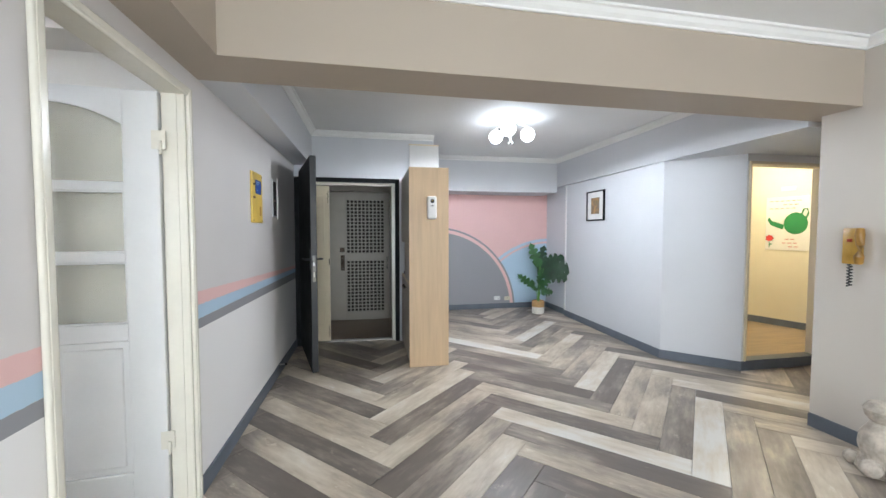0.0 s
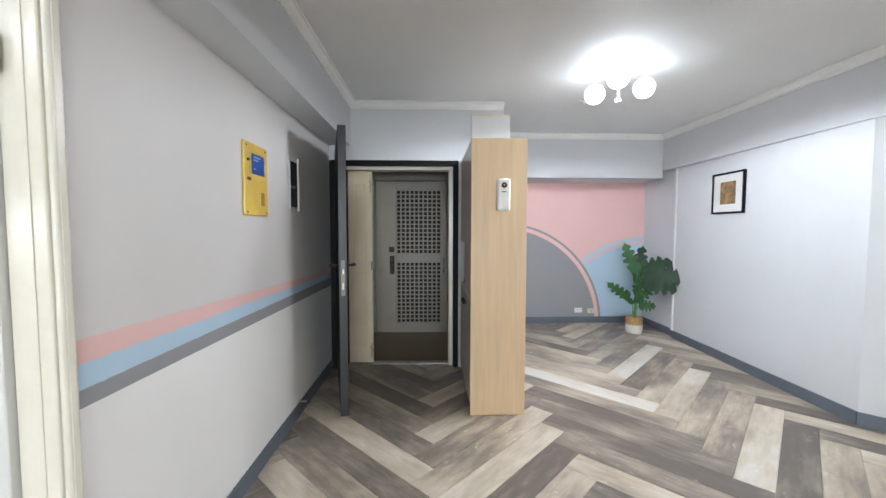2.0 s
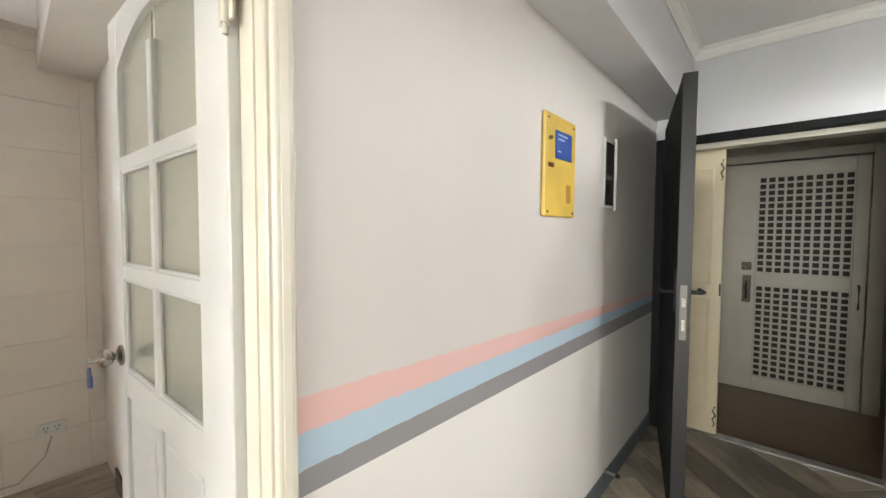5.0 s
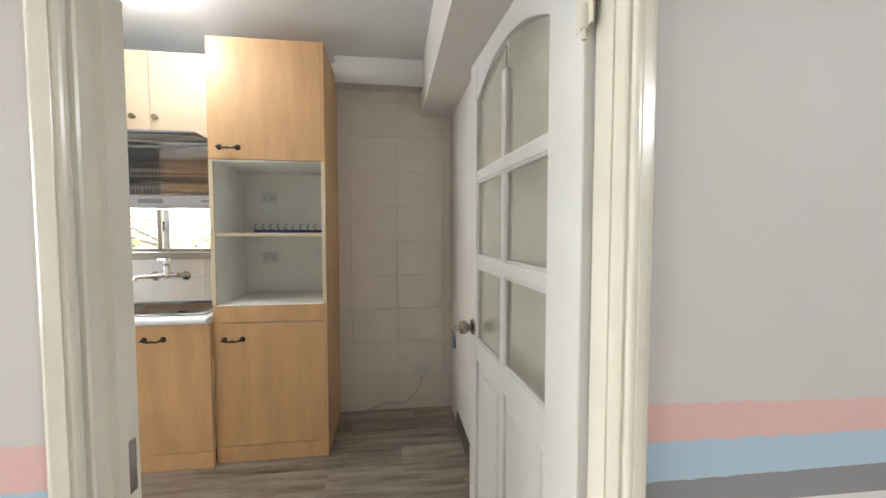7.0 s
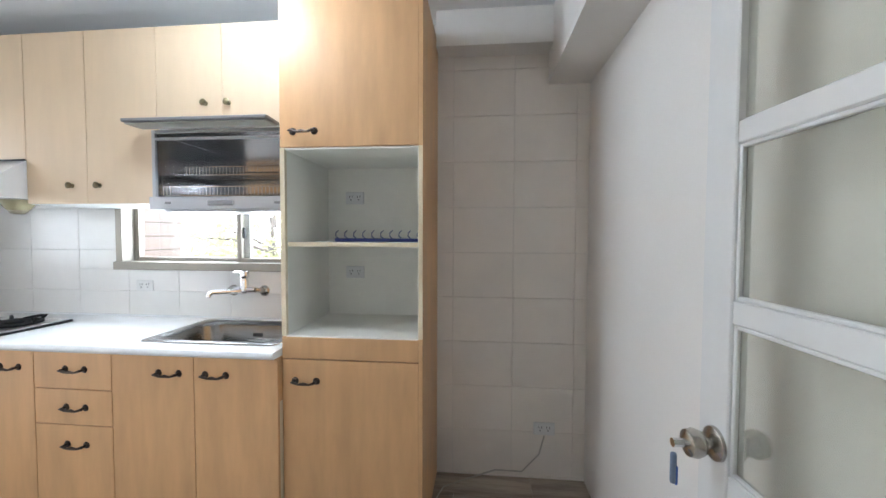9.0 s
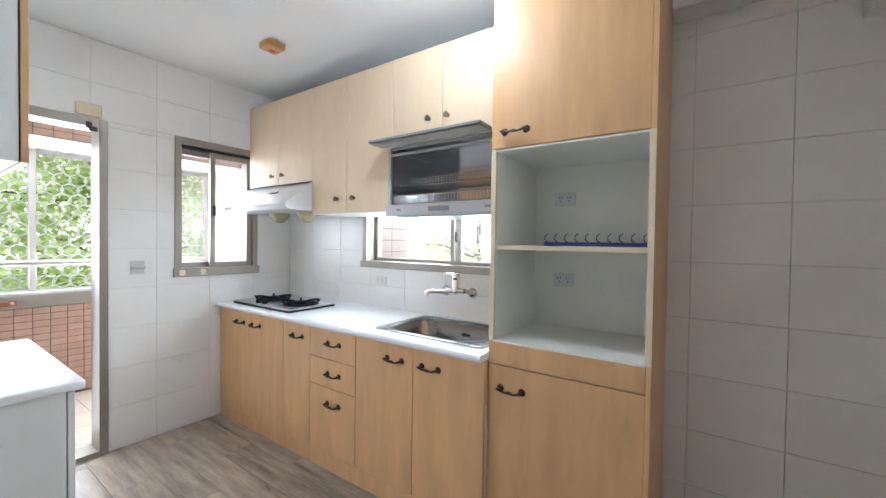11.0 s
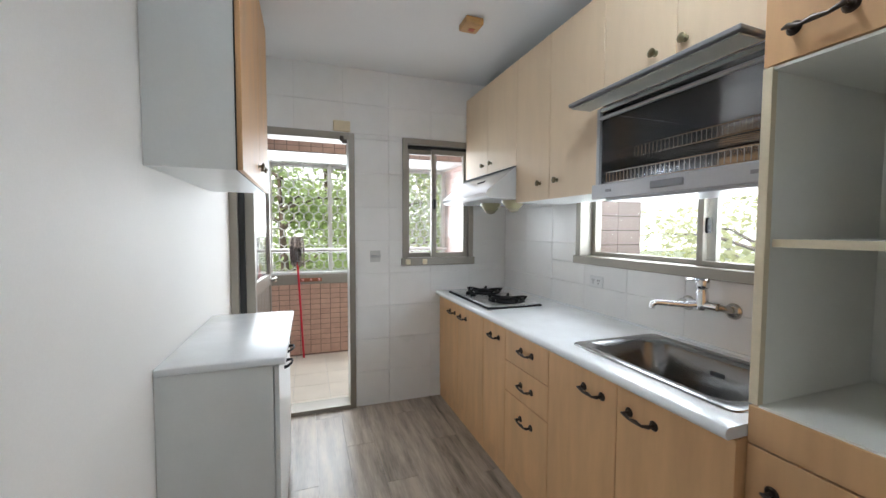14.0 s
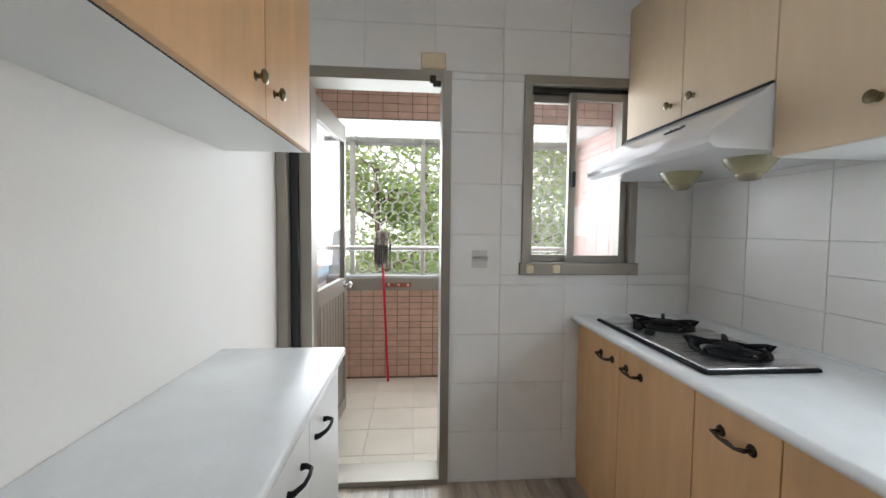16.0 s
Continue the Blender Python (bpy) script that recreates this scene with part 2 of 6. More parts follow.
def add_rod(bm, a, b, r, r2=None, seg=10):
    a, b = Vector(a), Vector(b)
    d = b - a
    m = Matrix.Translation((a + b) / 2) @ d.to_track_quat("Z", "Y").to_matrix().to_4x4()
    bmesh.ops.create_cone(bm, cap_ends=True, segments=seg, radius1=r, radius2=r if r2 is None else r2, depth=d.length, matrix=m)
    return bm


def rod(a, b, r, r2=None, seg=12):
    return add_rod(bmesh.new(), a, b, r, r2, seg)


def add_tube(bm, pts, r, seg=8):
    """A bent tube through points, with round joints."""
    pts = [Vector(p) for p in pts]
    rings = []
    for i, p in enumerate(pts):
        d = (pts[min(i + 1, len(pts) - 1)] - pts[max(i - 1, 0)]).normalized()
        q = d.to_track_quat("Z", "Y")
        rr = r[i] if isinstance(r, (list, tuple)) else r
        rings.append([bm.verts.new(p + q @ Vector((math.cos(t) * rr, math.sin(t) * rr, 0))) for t in [2 * math.pi * k / seg for k in range(seg)]])
    for a, b in zip(rings, rings[1:]):
        for k in range(seg):
            bm.faces.new((a[k], a[(k + 1) % seg], b[(k + 1) % seg], b[k]))
    bm.faces.new(rings[0][::-1])
    bm.faces.new(rings[-1])
    return bm


def tube(pts, r, seg=8):
    return add_tube(bmesh.new(), pts, r, seg)


def lathe(profile, at=(0, 0, 0), seg=20, axis="z"):
    """A turned body from (radius, height) pairs."""
    bm = bmesh.new()
    rings = [[bm.verts.new((r * math.cos(t), r * math.sin(t), z)) for t in [2 * math.pi * k / seg for k in range(seg)]] for r, z in profile]
    for a, b in zip(rings, rings[1:]):
        for k in range(seg):
            bm.faces.new((a[k], a[(k + 1) % seg], b[(k + 1) % seg], b[k]))
    bm.faces.new(rings[0][::-1])
    bm.faces.new(rings[-1])
    turn = {"z": Matrix(), "x": pose(0, 0, 0, 0, 90, 0), "y": pose(0, 0, 0, -90, 0, 0), "-x": pose(0, 0, 0, 0, -90, 0), "-y": pose(0, 0, 0, 90, 0, 0)}[axis]
    bm.transform(Matrix.Translation(at) @ turn)
    return bm


def prism(outline, lo, hi, axis="z"):
    """A flat outline pushed out along an axis between lo and hi."""
    bm = bmesh.new()
    put = {"z": lambda u, v, w: (u, v, w), "y": lambda u, v, w: (u, w, v), "x": lambda u, v, w: (w, u, v)}[axis]
    a = [bm.verts.new(put(u, v, lo)) for u, v in outline]
    b = [bm.verts.new(put(u, v, hi)) for u, v in outline]
    bm.faces.new(a)
    bm.faces.new(b)
    for i in range(len(a)):
        j = (i + 1) % len(a)
        bm.faces.new((a[i], a[j], b[j], b[i]))
    bmesh.ops.recalc_face_normals(bm, faces=bm.faces)
    return bm


def join(*bms):
    out = bms[0]
    for b in bms[1:]:
        me = bpy.data.meshes.new("tmp")
        b.to_mesh(me)
        b.free()
        out.from_mesh(me)
        bpy.data.meshes.remove(me)
    return out


def thing(name, label, category, at=(0, 0, 0), rz=0.0, group=""):
    ob = new(name)
    ob.matrix_basis = pose(*at, 0, 0, rz)
    ob.empty_display_size = 0.1
    return tagged(ob, label, category, group)


def basis(ob):
    m = ob.matrix_basis.copy()
    while ob.parent:
        ob = ob.parent
        m = ob.matrix_basis @ m
    return m


def part(name, bm, material, parent, label="", smooth=False, local=False, kind=""):
    """Links a bmesh as one mesh under a thing or a part; world coordinates unless local."""
    me = bpy.data.meshes.new(name)
    bmesh.ops.recalc_face_normals(bm, faces=bm.faces)
    if not local and parent is not None:
        bm.transform(basis(parent).inverted())
    bm.to_mesh(me)
    bm.free()
    me.materials.append(material)
    if smooth:
        for p in me.polygons:
            p.use_smooth = True
        me.set_sharp_from_angle(angle=radians(40))
    ob = new(name, me)
    if parent is not None:
        ob.parent = parent
    if label:
        ob["label"] = label
    if kind:
        ob["kind"] = kind
    return ob


def struct(name, bm, material, label="", category="", smooth=False):
    ob = part(name, bm, material, None, smooth=smooth)
    return tagged(ob, label, category or name.split("_")[0], kind="structure")


def piece(name, me, at, parent):
    ob = new(name, me)
    ob.location = at
    ob.parent = parent
    return ob


def box_mesh(name, sx, sy, sz, material, bevel=0.0):
    """Shared mesh of a small piece, centred."""
    bm = bx((-sx / 2, -sy / 2, -sz / 2), (sx / 2, sy / 2, sz / 2), bevel)
    me = bpy.data.meshes.new(name)
    bm.to_mesh(me)
    bm.free()
    me.materials.append(material)
    return me


# ---- the living room shell ----
H_C = 2.62      # ceiling
Y_E = 4.876     # entrance wall
Y_P = 6.65      # mural wall
X_P = 4.0       # intercom wall
DOOR0, DOOR1, DOOR_H = 1.23, 2.13, 2.09
X_K = -0.17     # kitchen face of the striped wall

struct("floor", bx((-0.17, -3.4, -0.15), (4.6, 6.8, -0.006)), M_grout, "grey subfloor under herringbone planks", "floor")
struct("wall_west", boxes(((-0.085, -3.3, 0), (0, DOOR0, H_C)), ((-0.085, DOOR1, 0), (0, Y_E + 0.12, H_C)), ((-0.085, DOOR0, DOOR_H), (0, DOOR1, H_C))), M_stripe,
       "grey wall with painted pink, blue and slate stripe", "wall")
struct("wall_entrance", boxes(((0, Y_E, 0), (0.03, Y_E + 0.12, 2.06)), ((1.26, Y_E, 0), (1.7, Y_E + 0.12, H_C)), ((0, Y_E, 2.06), (1.26, Y_E + 0.12, H_C)), ((1.58, Y_E + 0.12, 0), (1.7, Y_P, H_C))), M_wall,
       "grey painted wall around the entrance door", "wall")
struct("wall_north", bx((1.7, Y_P, 0), (4.35, Y_P + 0.12, H_C)), M_mural, "pink, blue and slate painted mural wall", "wall")
struct("wall_east", join(prism([(4.04, 3.66), (4.09, 5.86), (4.5, 5.86), (4.5, 3.66)], 0, 2.16), bx((4.13, 5.86, 0), (4.5, Y_P, 2.16))), M_wall, "pale grey wall with a framed picture", "wall")
struct("beam_east", boxes(((4.025, 3.14, 2.16), (4.5, Y_P, H_C)), ((4.025, 2.26, 2.16), (6.3, 3.14, H_C))), M_wall, "grey boxed ceiling beam", "beam")
struct("beam_north", bx((1.7, 6.06, 2.06), (4.025, Y_P, H_C)), M_wall, "grey boxed beam over the mural niche", "beam")
struct("beam_west", bx((0, 2.26, 2.2), (0.21, Y_E, H_C)), M_wall, "grey boxed beam along the striped wall", "beam")
struct("beam_south_west", bx((0, -3.3, 2.2), (0.21, 1.93, H_C)), M_beige, "beige boxed beam along the wall", "beam")
struct("beam_middle", bx((0, 1.93, 2.2), (4.9, 2.26, H_C)), M_beige, "wide beige ceiling beam across the room", "beam")
struct("wall_diagonal", prism([(4.04, 3.66), (4.54, 3.15), (4.64, 3.25), (4.3, 3.66)], 0, 2.16), M_wall, "pale grey diagonal wall beside the hall door", "wall")
struct("wall_intercom", bx((X_P, -3.3, 0), (4.2, 2.157, H_C)), M_greige, "beige grey wall carrying an intercom telephone", "wall")
struct("ceiling", boxes(((-0.17, -3.4, H_C), (4.6, 6.8, H_C + 0.1))), M_ceil, "smooth pale ceiling", "ceiling")
struct("wall_south", boxes(((X_K, -3.42, 0), (0.25, -3.3, H_C)), ((2.75, -3.42, 0), (4.2, -3.3, H_C)), ((0.25, -3.42, 2.5), (2.75, -3.3, H_C)), ((0.25, -3.42, 0), (2.75, -3.3, 0.5))), M_wall, "grey wall with a wide window opening", "wall")


def crown(name, a, b, inward):
    """Cornice: a stepped moulding along the line a-b below the ceiling."""
    prof = [(0, 0), (0, -0.068), (0.012, -0.068), (0.012, -0.055), (0.03, -0.04), (0.042, -0.018), (0.055, -0.014), (0.055, 0)]
    bm = bmesh.new()
    ends = []
    for p in (a, b):
        ends.append([bm.verts.new((p[0] + inward[0] * u, p[1] + inward[1] * u, H_C - 0.001 + v)) for u, v in prof])
    bm.faces.new(ends[0])
    bm.faces.new(ends[1])
    for i in range(len(prof)):
        j = (i + 1) % len(prof)
        bm.faces.new((ends[0][i], ends[0][j], ends[1][j], ends[1][i]))
    struct(name, bm, M_crown, "white ceiling cornice moulding", "trim")


crown("crown_west", (0.21, 2.26), (0.21, Y_E), (1, 0))
crown("crown_entrance", (0.21, Y_E), (1.7, Y_E), (0, -1))
crown("crown_north", (1.7, 6.06), (4.025, 6.06), (0, -1))
crown("crown_east", (4.025, 2.26), (4.025, 6.06), (-1, 0))
crown("crown_middle_north", (0.21, 2.26), (4.025, 2.26), (0, 1))
crown("crown_middle_south", (0.21, 1.93), (4.0, 1.93), (0, -1))
crown("crown_intercom", (4.0, 1.93), (4.0, -3.3), (-1, 0))
crown("crown_south_west", (0.21, -3.3), (0.21, 1.93), (1, 0))


def skirting(name, pts, h=0.095, t=0.012):
    bm = bmesh.new()
    for (x0, y0), (x1, y1) in zip(pts, pts[1:]):
        d = Vector((x1 - x0, y1 - y0)).normalized()
        nx, ny = d.y * t, -d.x * t
        join(bm, prism([(x0, y0), (x1, y1), (x1 + nx, y1 + ny), (x0 + nx, y0 + ny)], 0, h))
    struct(name, bm, M_base, "slate grey baseboard strip", "baseboard")


# white strip added to show the corner's narrow face catching light
struct("corner_trim", bx((4.07, 5.84, 0.096), (4.1, 5.868, 2.159), 0.003), M_doorw, "white strip standing in for the lit face of the wall corner", "trim")
skirting("baseboard_west", [(0.001, 2.165), (0.001, Y_E - 0.001)])
skirting("baseboard_south_west", [(0.001, -3.3), (0.001, 1.2)])
skirting("baseboard_north", [(1.7, Y_P - 0.001), (4.129, Y_P - 0.001)])
skirting("baseboard_east", [(4.129, Y_P), (4.129, 5.86), (4.089, 5.859), (4.039, 3.66), (4.54, 3.149)])
skirting("baseboard_intercom", [(X_P - 0.001, 2.157), (X_P - 0.001, -3.3)])
skirting("baseboard_entrance", [(1.58, Y_E - 0.001), (1.7, Y_E - 0.001)])

# ---- the lit room beyond the hall door ----
struct("hall_step", bx((4.54, 3.15, 0), (6.3, 3.27, 0.1)), M_base, "slate painted step below the hall door", "step")
struct("hall_floor", bx((4.6, 3.27, 0), (7.2, 6.0, 0.098)), M_hallfl, "honey coloured wood floor of the lit room", "floor")
struct("corridor_floor", bx((4.6, 1.9, -0.15), (7.2, 3.27, -0.006)), M_grout, "subfloor of the corridor", "floor")
struct("wall_hall_door", boxes(((4.54, 3.15, 0.1), (4.558, 3.27, 2.16)), ((5.5, 3.15, 0.1), (6.3, 3.27, 2.16)), ((4.54, 3.15, 2.09), (6.3, 3.27, 2.45))), M_white, "white wall above the hall door", "wall")
struct("wall_hall_yellow", prism([(6.78, 3.2), (6.3, 4.75), (6.3, 6.0), (7.2, 6.0), (7.2, 3.2)], 0.0, H_C), M_yellow, "pale yellow wall with a poster", "wall")
struct("wall_hall_back", boxes(((4.5, 5.9, 0), (6.4, 6.0, H_C)), ((4.5, 3.66, 0), (4.56, 5.9, H_C))), M_yellow, "pale yellow wall of the lit room", "wall")
struct("wall_corridor", boxes(((4.2, 2.0, 0), (6.3, 2.157, H_C)), ((6.18, 2.157, 0), (6.3, 3.15, H_C))), M_wall, "grey corridor wall", "wall")
struct("hall_ceiling", boxes(((4.6, 2.0, 2.45), (7.2, 6.0, 2.6))), M_ceil, "white ceiling of the corridor", "ceiling")
struct("hall_door_trim", boxes(((4.558, 3.135, 0.1), (4.58, 3.285, 2.09)), ((4.58, 3.135, 2.065), (5.5, 3.285, 2.09))), M_edge, "pale wooden door trim", "trim")
struct("baseboard_hall", prism([(6.779, 3.28), (6.299, 4.75), (6.287, 4.746), (6.767, 3.276)], 0.099, 0.19), M_base, "slate grey baseboard strip", "baseboard")


# ---- the entrance ----
def entrance_frame():
    f = thing("door_frame", "black steel frame around the open entrance door", "door frame", (0.68, Y_E, 0))
    f["kind"] = "structure"
    # left jamb, widened to the wall so its black also covers the door's shade
    part("jamb", bx((0.002, Y_E - 0.012, 0), (0.15, Y_E + 0.13, 2.06), 0.003), M_black, f)
    part("jamb", bx((1.21, Y_E - 0.012, 0), (1.26, Y_E + 0.13, 2.06), 0.003), M_black, f)
    part("head", bx((0.15, Y_E - 0.012, 2.012), (1.21, Y_E + 0.13, 2.06), 0.003), M_black, f)
    part("inner_jamb", bx((1.165, Y_E + 0.05, 0), (1.209, Y_E + 0.17, 1.99), 0.004), M_cream, f, "cream painted inner jamb")
    part("inner_head", bx((0.151, Y_E + 0.05, 1.975), (1.209, Y_E + 0.17, 2.011), 0.004), M_cream, f, "cream painted inner head")
    part("threshold", bx((0.15, Y_E + 0.09, 0), (1.21, Y_E + 0.17, 0.012), 0.003), M_steel, f, "steel threshold strip")


entrance_frame()


def entrance_door():
    """Heavy leaf swung into the room against the striped wall."""
    ang = math.degrees(math.atan2(3.815 - 4.86, 0.365 - 0.085))
    d = thing("entrance_door", "open black steel entrance door with lever lock", "door", (0.085, 4.857, 0.03), ang)
    ln = 1.075
    part("leaf", bx((0, -0.028, 0), (ln - 0.004, 0.028, 2.09), 0.004), M_black, d, local=True)
    part("edge_strip", bx((ln - 0.004, -0.029, 0), (ln, 0.029, 2.09), 0.002), M_edgeblk, d, "dark grey painted edge", local=True)
    part("lock_plate", bx((ln, -0.014, 0.885), (ln + 0.004, 0.014, 1.14), 0.001), M_plate, d, "dull steel lock face plate", local=True)
    part("latch", boxes(((ln + 0.004, -0.008, 1.04), (ln + 0.012, 0.008, 1.08)), ((ln + 0.004, -0.006, 0.93), (ln + 0.007, 0.006, 0.98))), M_chrome, d, local=True)
    for s in (1, -1):
        y = 0.028 * s
        h = part("handle", tube([(ln - 0.06, y, 1.1), (ln - 0.06, y + 0.05 * s, 1.1), (ln - 0.075, y + 0.06 * s, 1.1), (ln - 0.18, y + 0.055 * s, 1.1)], 0.009), M_edgeblk, d, "black lever handle", smooth=True, local=True)
        part("rose", bx((ln - 0.085, y - 0.004, 1.0), (ln - 0.035, y + 0.004, 1.2), 0.003), M_edgeblk, h, local=True)
    part("brass_strip", bx((0.03, 0.028, 0.05), (0.05, 0.031, 2.05)), M_brass, d, "yellow seal strip", local=True)


M_plate = mat("dull_lock_steel", (0.24, 0.235, 0.22), 0.55, metal=0.3, var=0.08)
M_brass = mat("yellow_seal", (0.6, 0.42, 0.06), 0.4, var=0.1)
entrance_door()


def side_leaf():
    """Narrow cream leaf standing beside the passage."""
    d = thing("side_door_leaf", "narrow cream painted door leaf with scroll hinges", "door", (0.28, 4.99, 0))
    y = 4.985
    side_cream = mat("aged_cream_paint", (0.66, 0.58, 0.42), 0.3, var=0.05, scale=3)
    part("panel", bx((0.152, y, 0.015), (0.395, y + 0.035, 1.97), 0.004), side_cream, d)
    for z0, z1 in ((0.18, 0.95), (1.05, 1.85)):
        part("moulding", boxes(((0.2, y - 0.006, z0), (0.215, y + 0.002, z1)), ((0.32, y - 0.006, z0), (0.335, y + 0.002, z1)), ((0.2, y - 0.006, z0), (0.335, y + 0.002, z0 + 0.015)), ((0.2, y - 0.006, z1 - 0.015), (0.335, y + 0.002, z1)), bevel=0.002), side_cream, d)
    for z in (0.14, 1.83):
        part("hinge", tube([(0.375, y - 0.004, z - 0.07), (0.385, y - 0.006, z - 0.05), (0.372, y - 0.006, z - 0.02), (0.39, y - 0.006, z + 0.01), (0.372, y - 0.006, z + 0.04), (0.385, y - 0.004, z + 0.07)], 0.005), M_bronze, d, "dark scroll hinge", smooth=True)
    part("stop", bx((0.383, y - 0.004, 0.98), (0.393, y, 1.06)), M_bronze, d)


side_leaf()

def door_stop():
    d = thing("door_stop", "short steel door stop with black rubber tip", "door stop", (0.013, 3.92, 0.1))
    part("rod", rod((0.013, 3.92, 0.1), (0.062, 3.92, 0.1), 0.007), M_steel, d, smooth=True)
    part("flange", lathe([(0.016, 0), (0.014, 0.005)], (0.002, 3.92, 0.1), 14, "x"), M_steel, d, smooth=True)
    part("tip", rod((0.062, 3.92, 0.1), (0.08, 3.92, 0.1), 0.011), M_dark, d, "black rubber tip", smooth=True)


door_stop()

# the stair landing behind the entrance
struct("landing_floor", bx((-0.4, Y_E + 0.12, -0.15), (1.58, 6.45, -0.004)), M_vfloor, "brown polished landing floor", "floor")
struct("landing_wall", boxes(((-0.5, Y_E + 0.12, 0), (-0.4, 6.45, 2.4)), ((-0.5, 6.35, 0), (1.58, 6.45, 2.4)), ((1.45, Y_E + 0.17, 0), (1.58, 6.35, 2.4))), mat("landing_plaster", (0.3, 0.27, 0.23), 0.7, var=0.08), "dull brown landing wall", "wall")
struct("landing_ceiling", bx((-0.5, Y_E + 0.12, 2.4), (1.58, 6.45, 2.5)), M_shade, "landing ceiling coloured near-black as shade", "ceiling")


def grille_door():
    g = thing("grille_door", "taupe metal security door with square lattice panels", "door", (0.72, 6.2, 0))
    y0, y1 = 6.19, 6.235
    frames = {"stile": [((0.25, y0, 0), (0.53, y1, 2.02)), ((1.12, y0, 0), (1.2, y1, 2.02))], "rail": [((0.53, y0, 0), (1.12, y1, 0.13)), ((0.53, y0, 0.945), (1.12, y1, 1.06)), ((0.53, y0, 1.9), (1.12, y1, 2.02))]}
    for k, bs in frames.items():
        for lo, hi in bs:
            part(k, bx(lo, hi, 0.004), M_grille, g)
    for z0, z1 in ((0.13, 0.945), (1.06, 1.9)):
        bm = bmesh.new()
        nx, nz = 10, 15
        for i in range(nx + 1):
            x = 0.53 + (0.59) * i / nx
            add_box(bm, (x - 0.009, y0 + 0.012, z0), (x + 0.009, y0 + 0.022, z1))
        for k in range(nz + 1):
            z = z0 + (z1 - z0) * k / nz
            add_box(bm, (0.53, y0 + 0.008, z - 0.008), (1.12, y0 + 0.016, z + 0.008))
        part("lattice", bm, M_grille, g)
        # dark sheet standing in for the unlit depth behind the lattice
        part("shade_backing", bx((0.53, y1 - 0.008, z0), (1.12, y1 - 0.002, z1)), M_shade, g, "near-black sheet for the shade behind the lattice")
    hd = part("handle", tube([(0.47, y0, 0.98), (0.47, y0 - 0.045, 0.97), (0.47, y0 - 0.05, 0.9), (0.47, y0 - 0.045, 0.83), (0.47, y0, 0.82)], 0.011), M_bronze, g, "dark bronze thumb latch handle", smooth=True)
    part("plate", bx((0.44, y0 - 0.006, 0.79), (0.5, y0, 1.03), 0.003), M_bronze, hd)
    part("deadbolt", bx((0.43, y0 - 0.012, 1.08), (0.5, y0, 1.15), 0.004), M_bronze, g)
    part("pull", tube([(1.16, y0, 1.0), (1.16, y0 - 0.03, 0.99), (1.16, y0 - 0.03, 0.82), (1.16, y0, 0.81)], 0.008), M_edgeblk, g, smooth=True)
    part("surround", boxes(((0.15, y0 - 0.02, 0), (0.245, 6.345, 2.1)), ((1.205, y0 - 0.02, 0), (1.3, 6.345, 2.1)), ((0.245, y0 - 0.02, 2.03), (1.205, 6.345, 2.1)), bevel=0.004), M_grille, g)


grille_door()


# ---- things on and along the living room walls ----
def intercom_panel():
    p = thing("door_phone_panel", "yellowed plastic wall panel with blue display", "wall panel", (0, 3.3, 1.464))
    P = mat("yellowed_plastic", (0.72, 0.5, 0.1), 0.4, var=0.12, scale=4, bump=0.02)
    part("cover", bx((0.001, 3.129, 1.468), (0.016, 3.411, 1.862), 0.005, 2), P, p)
    part("display", bx((0.016, 3.212, 1.695), (0.02, 3.362, 1.805), 0.002), mat("blue_label", (0.03, 0.09, 0.36), 0.35, var=0.1), p, "blue printed label")
    part("print", boxes(*[((0.02, 3.228, z), (0.0206, 3.228 + w, z + 0.006)) for z, w in ((1.785, 0.09), (1.768, 0.06), (1.72, 0.03))]), mat("label_print", (0.4, 0.55, 0.75), 0.5), p)
    part("button", lathe([(0.008, 0), (0.008, 0.01), (0.005, 0.013)], (0.016, 3.165, 1.765), 12, "x"), mat("dark_button", (0.12, 0.1, 0.05), 0.4), p, smooth=True)
    part("slot", bx((0.016, 3.155, 1.655), (0.024, 3.19, 1.672), 0.002), mat("brown_plastic", (0.16, 0.06, 0.03), 0.4), p)
    part("stain", bx((0.0161, 3.32, 1.525), (0.0166, 3.365, 1.6)), mat("brown_stain", (0.5, 0.26, 0.04), 0.5, var=0.3), p, "brown stain")
    for y in (3.155, 3.385):
        for z in (1.485, 1.84):
            part("screw", lathe([(0.005, 0), (0.005, 0.002), (0.003, 0.003)], (0.016, y, z), 10, "x"), M_bronze, p)


intercom_panel()


def recess_box():
    b = thing("recess_box", "open white wall box with black sheet for the shade in the recess", "wall box", (0, 3.9, 1.54))
    # flat black sheet on the wall, in place of the box's shaded depth
    part("recess", bx((0.001, 3.815, 1.548), (0.004, 3.955, 1.872)), M_dark, b, "black sheet for the shade in the recess")
    part("shelf_slot", bx((0.004, 3.83, 1.68), (0.012, 3.9, 1.7)), mat("grey_brown_metal", (0.2, 0.16, 0.13), 0.5), b)
    part("switch_gear", bx((0.004, 3.86, 1.6), (0.01, 3.93, 1.66), 0.002), M_bronze, b, "dark switch gear inside")
    part("frame", boxes(((0.001, 3.8, 1.535), (0.008, 3.815, 1.887)), ((0.001, 3.815, 1.872), (0.008, 3.97, 1.887)), ((0.001, 3.815, 1.535), (0.008, 3.97, 1.548))), M_wall, b)
    part("lid", bx((0.002, 3.957, 1.522), (0.016, 3.97, 1.905), 0.003), M_doorw, b, "white lid rim standing open")


recess_box()


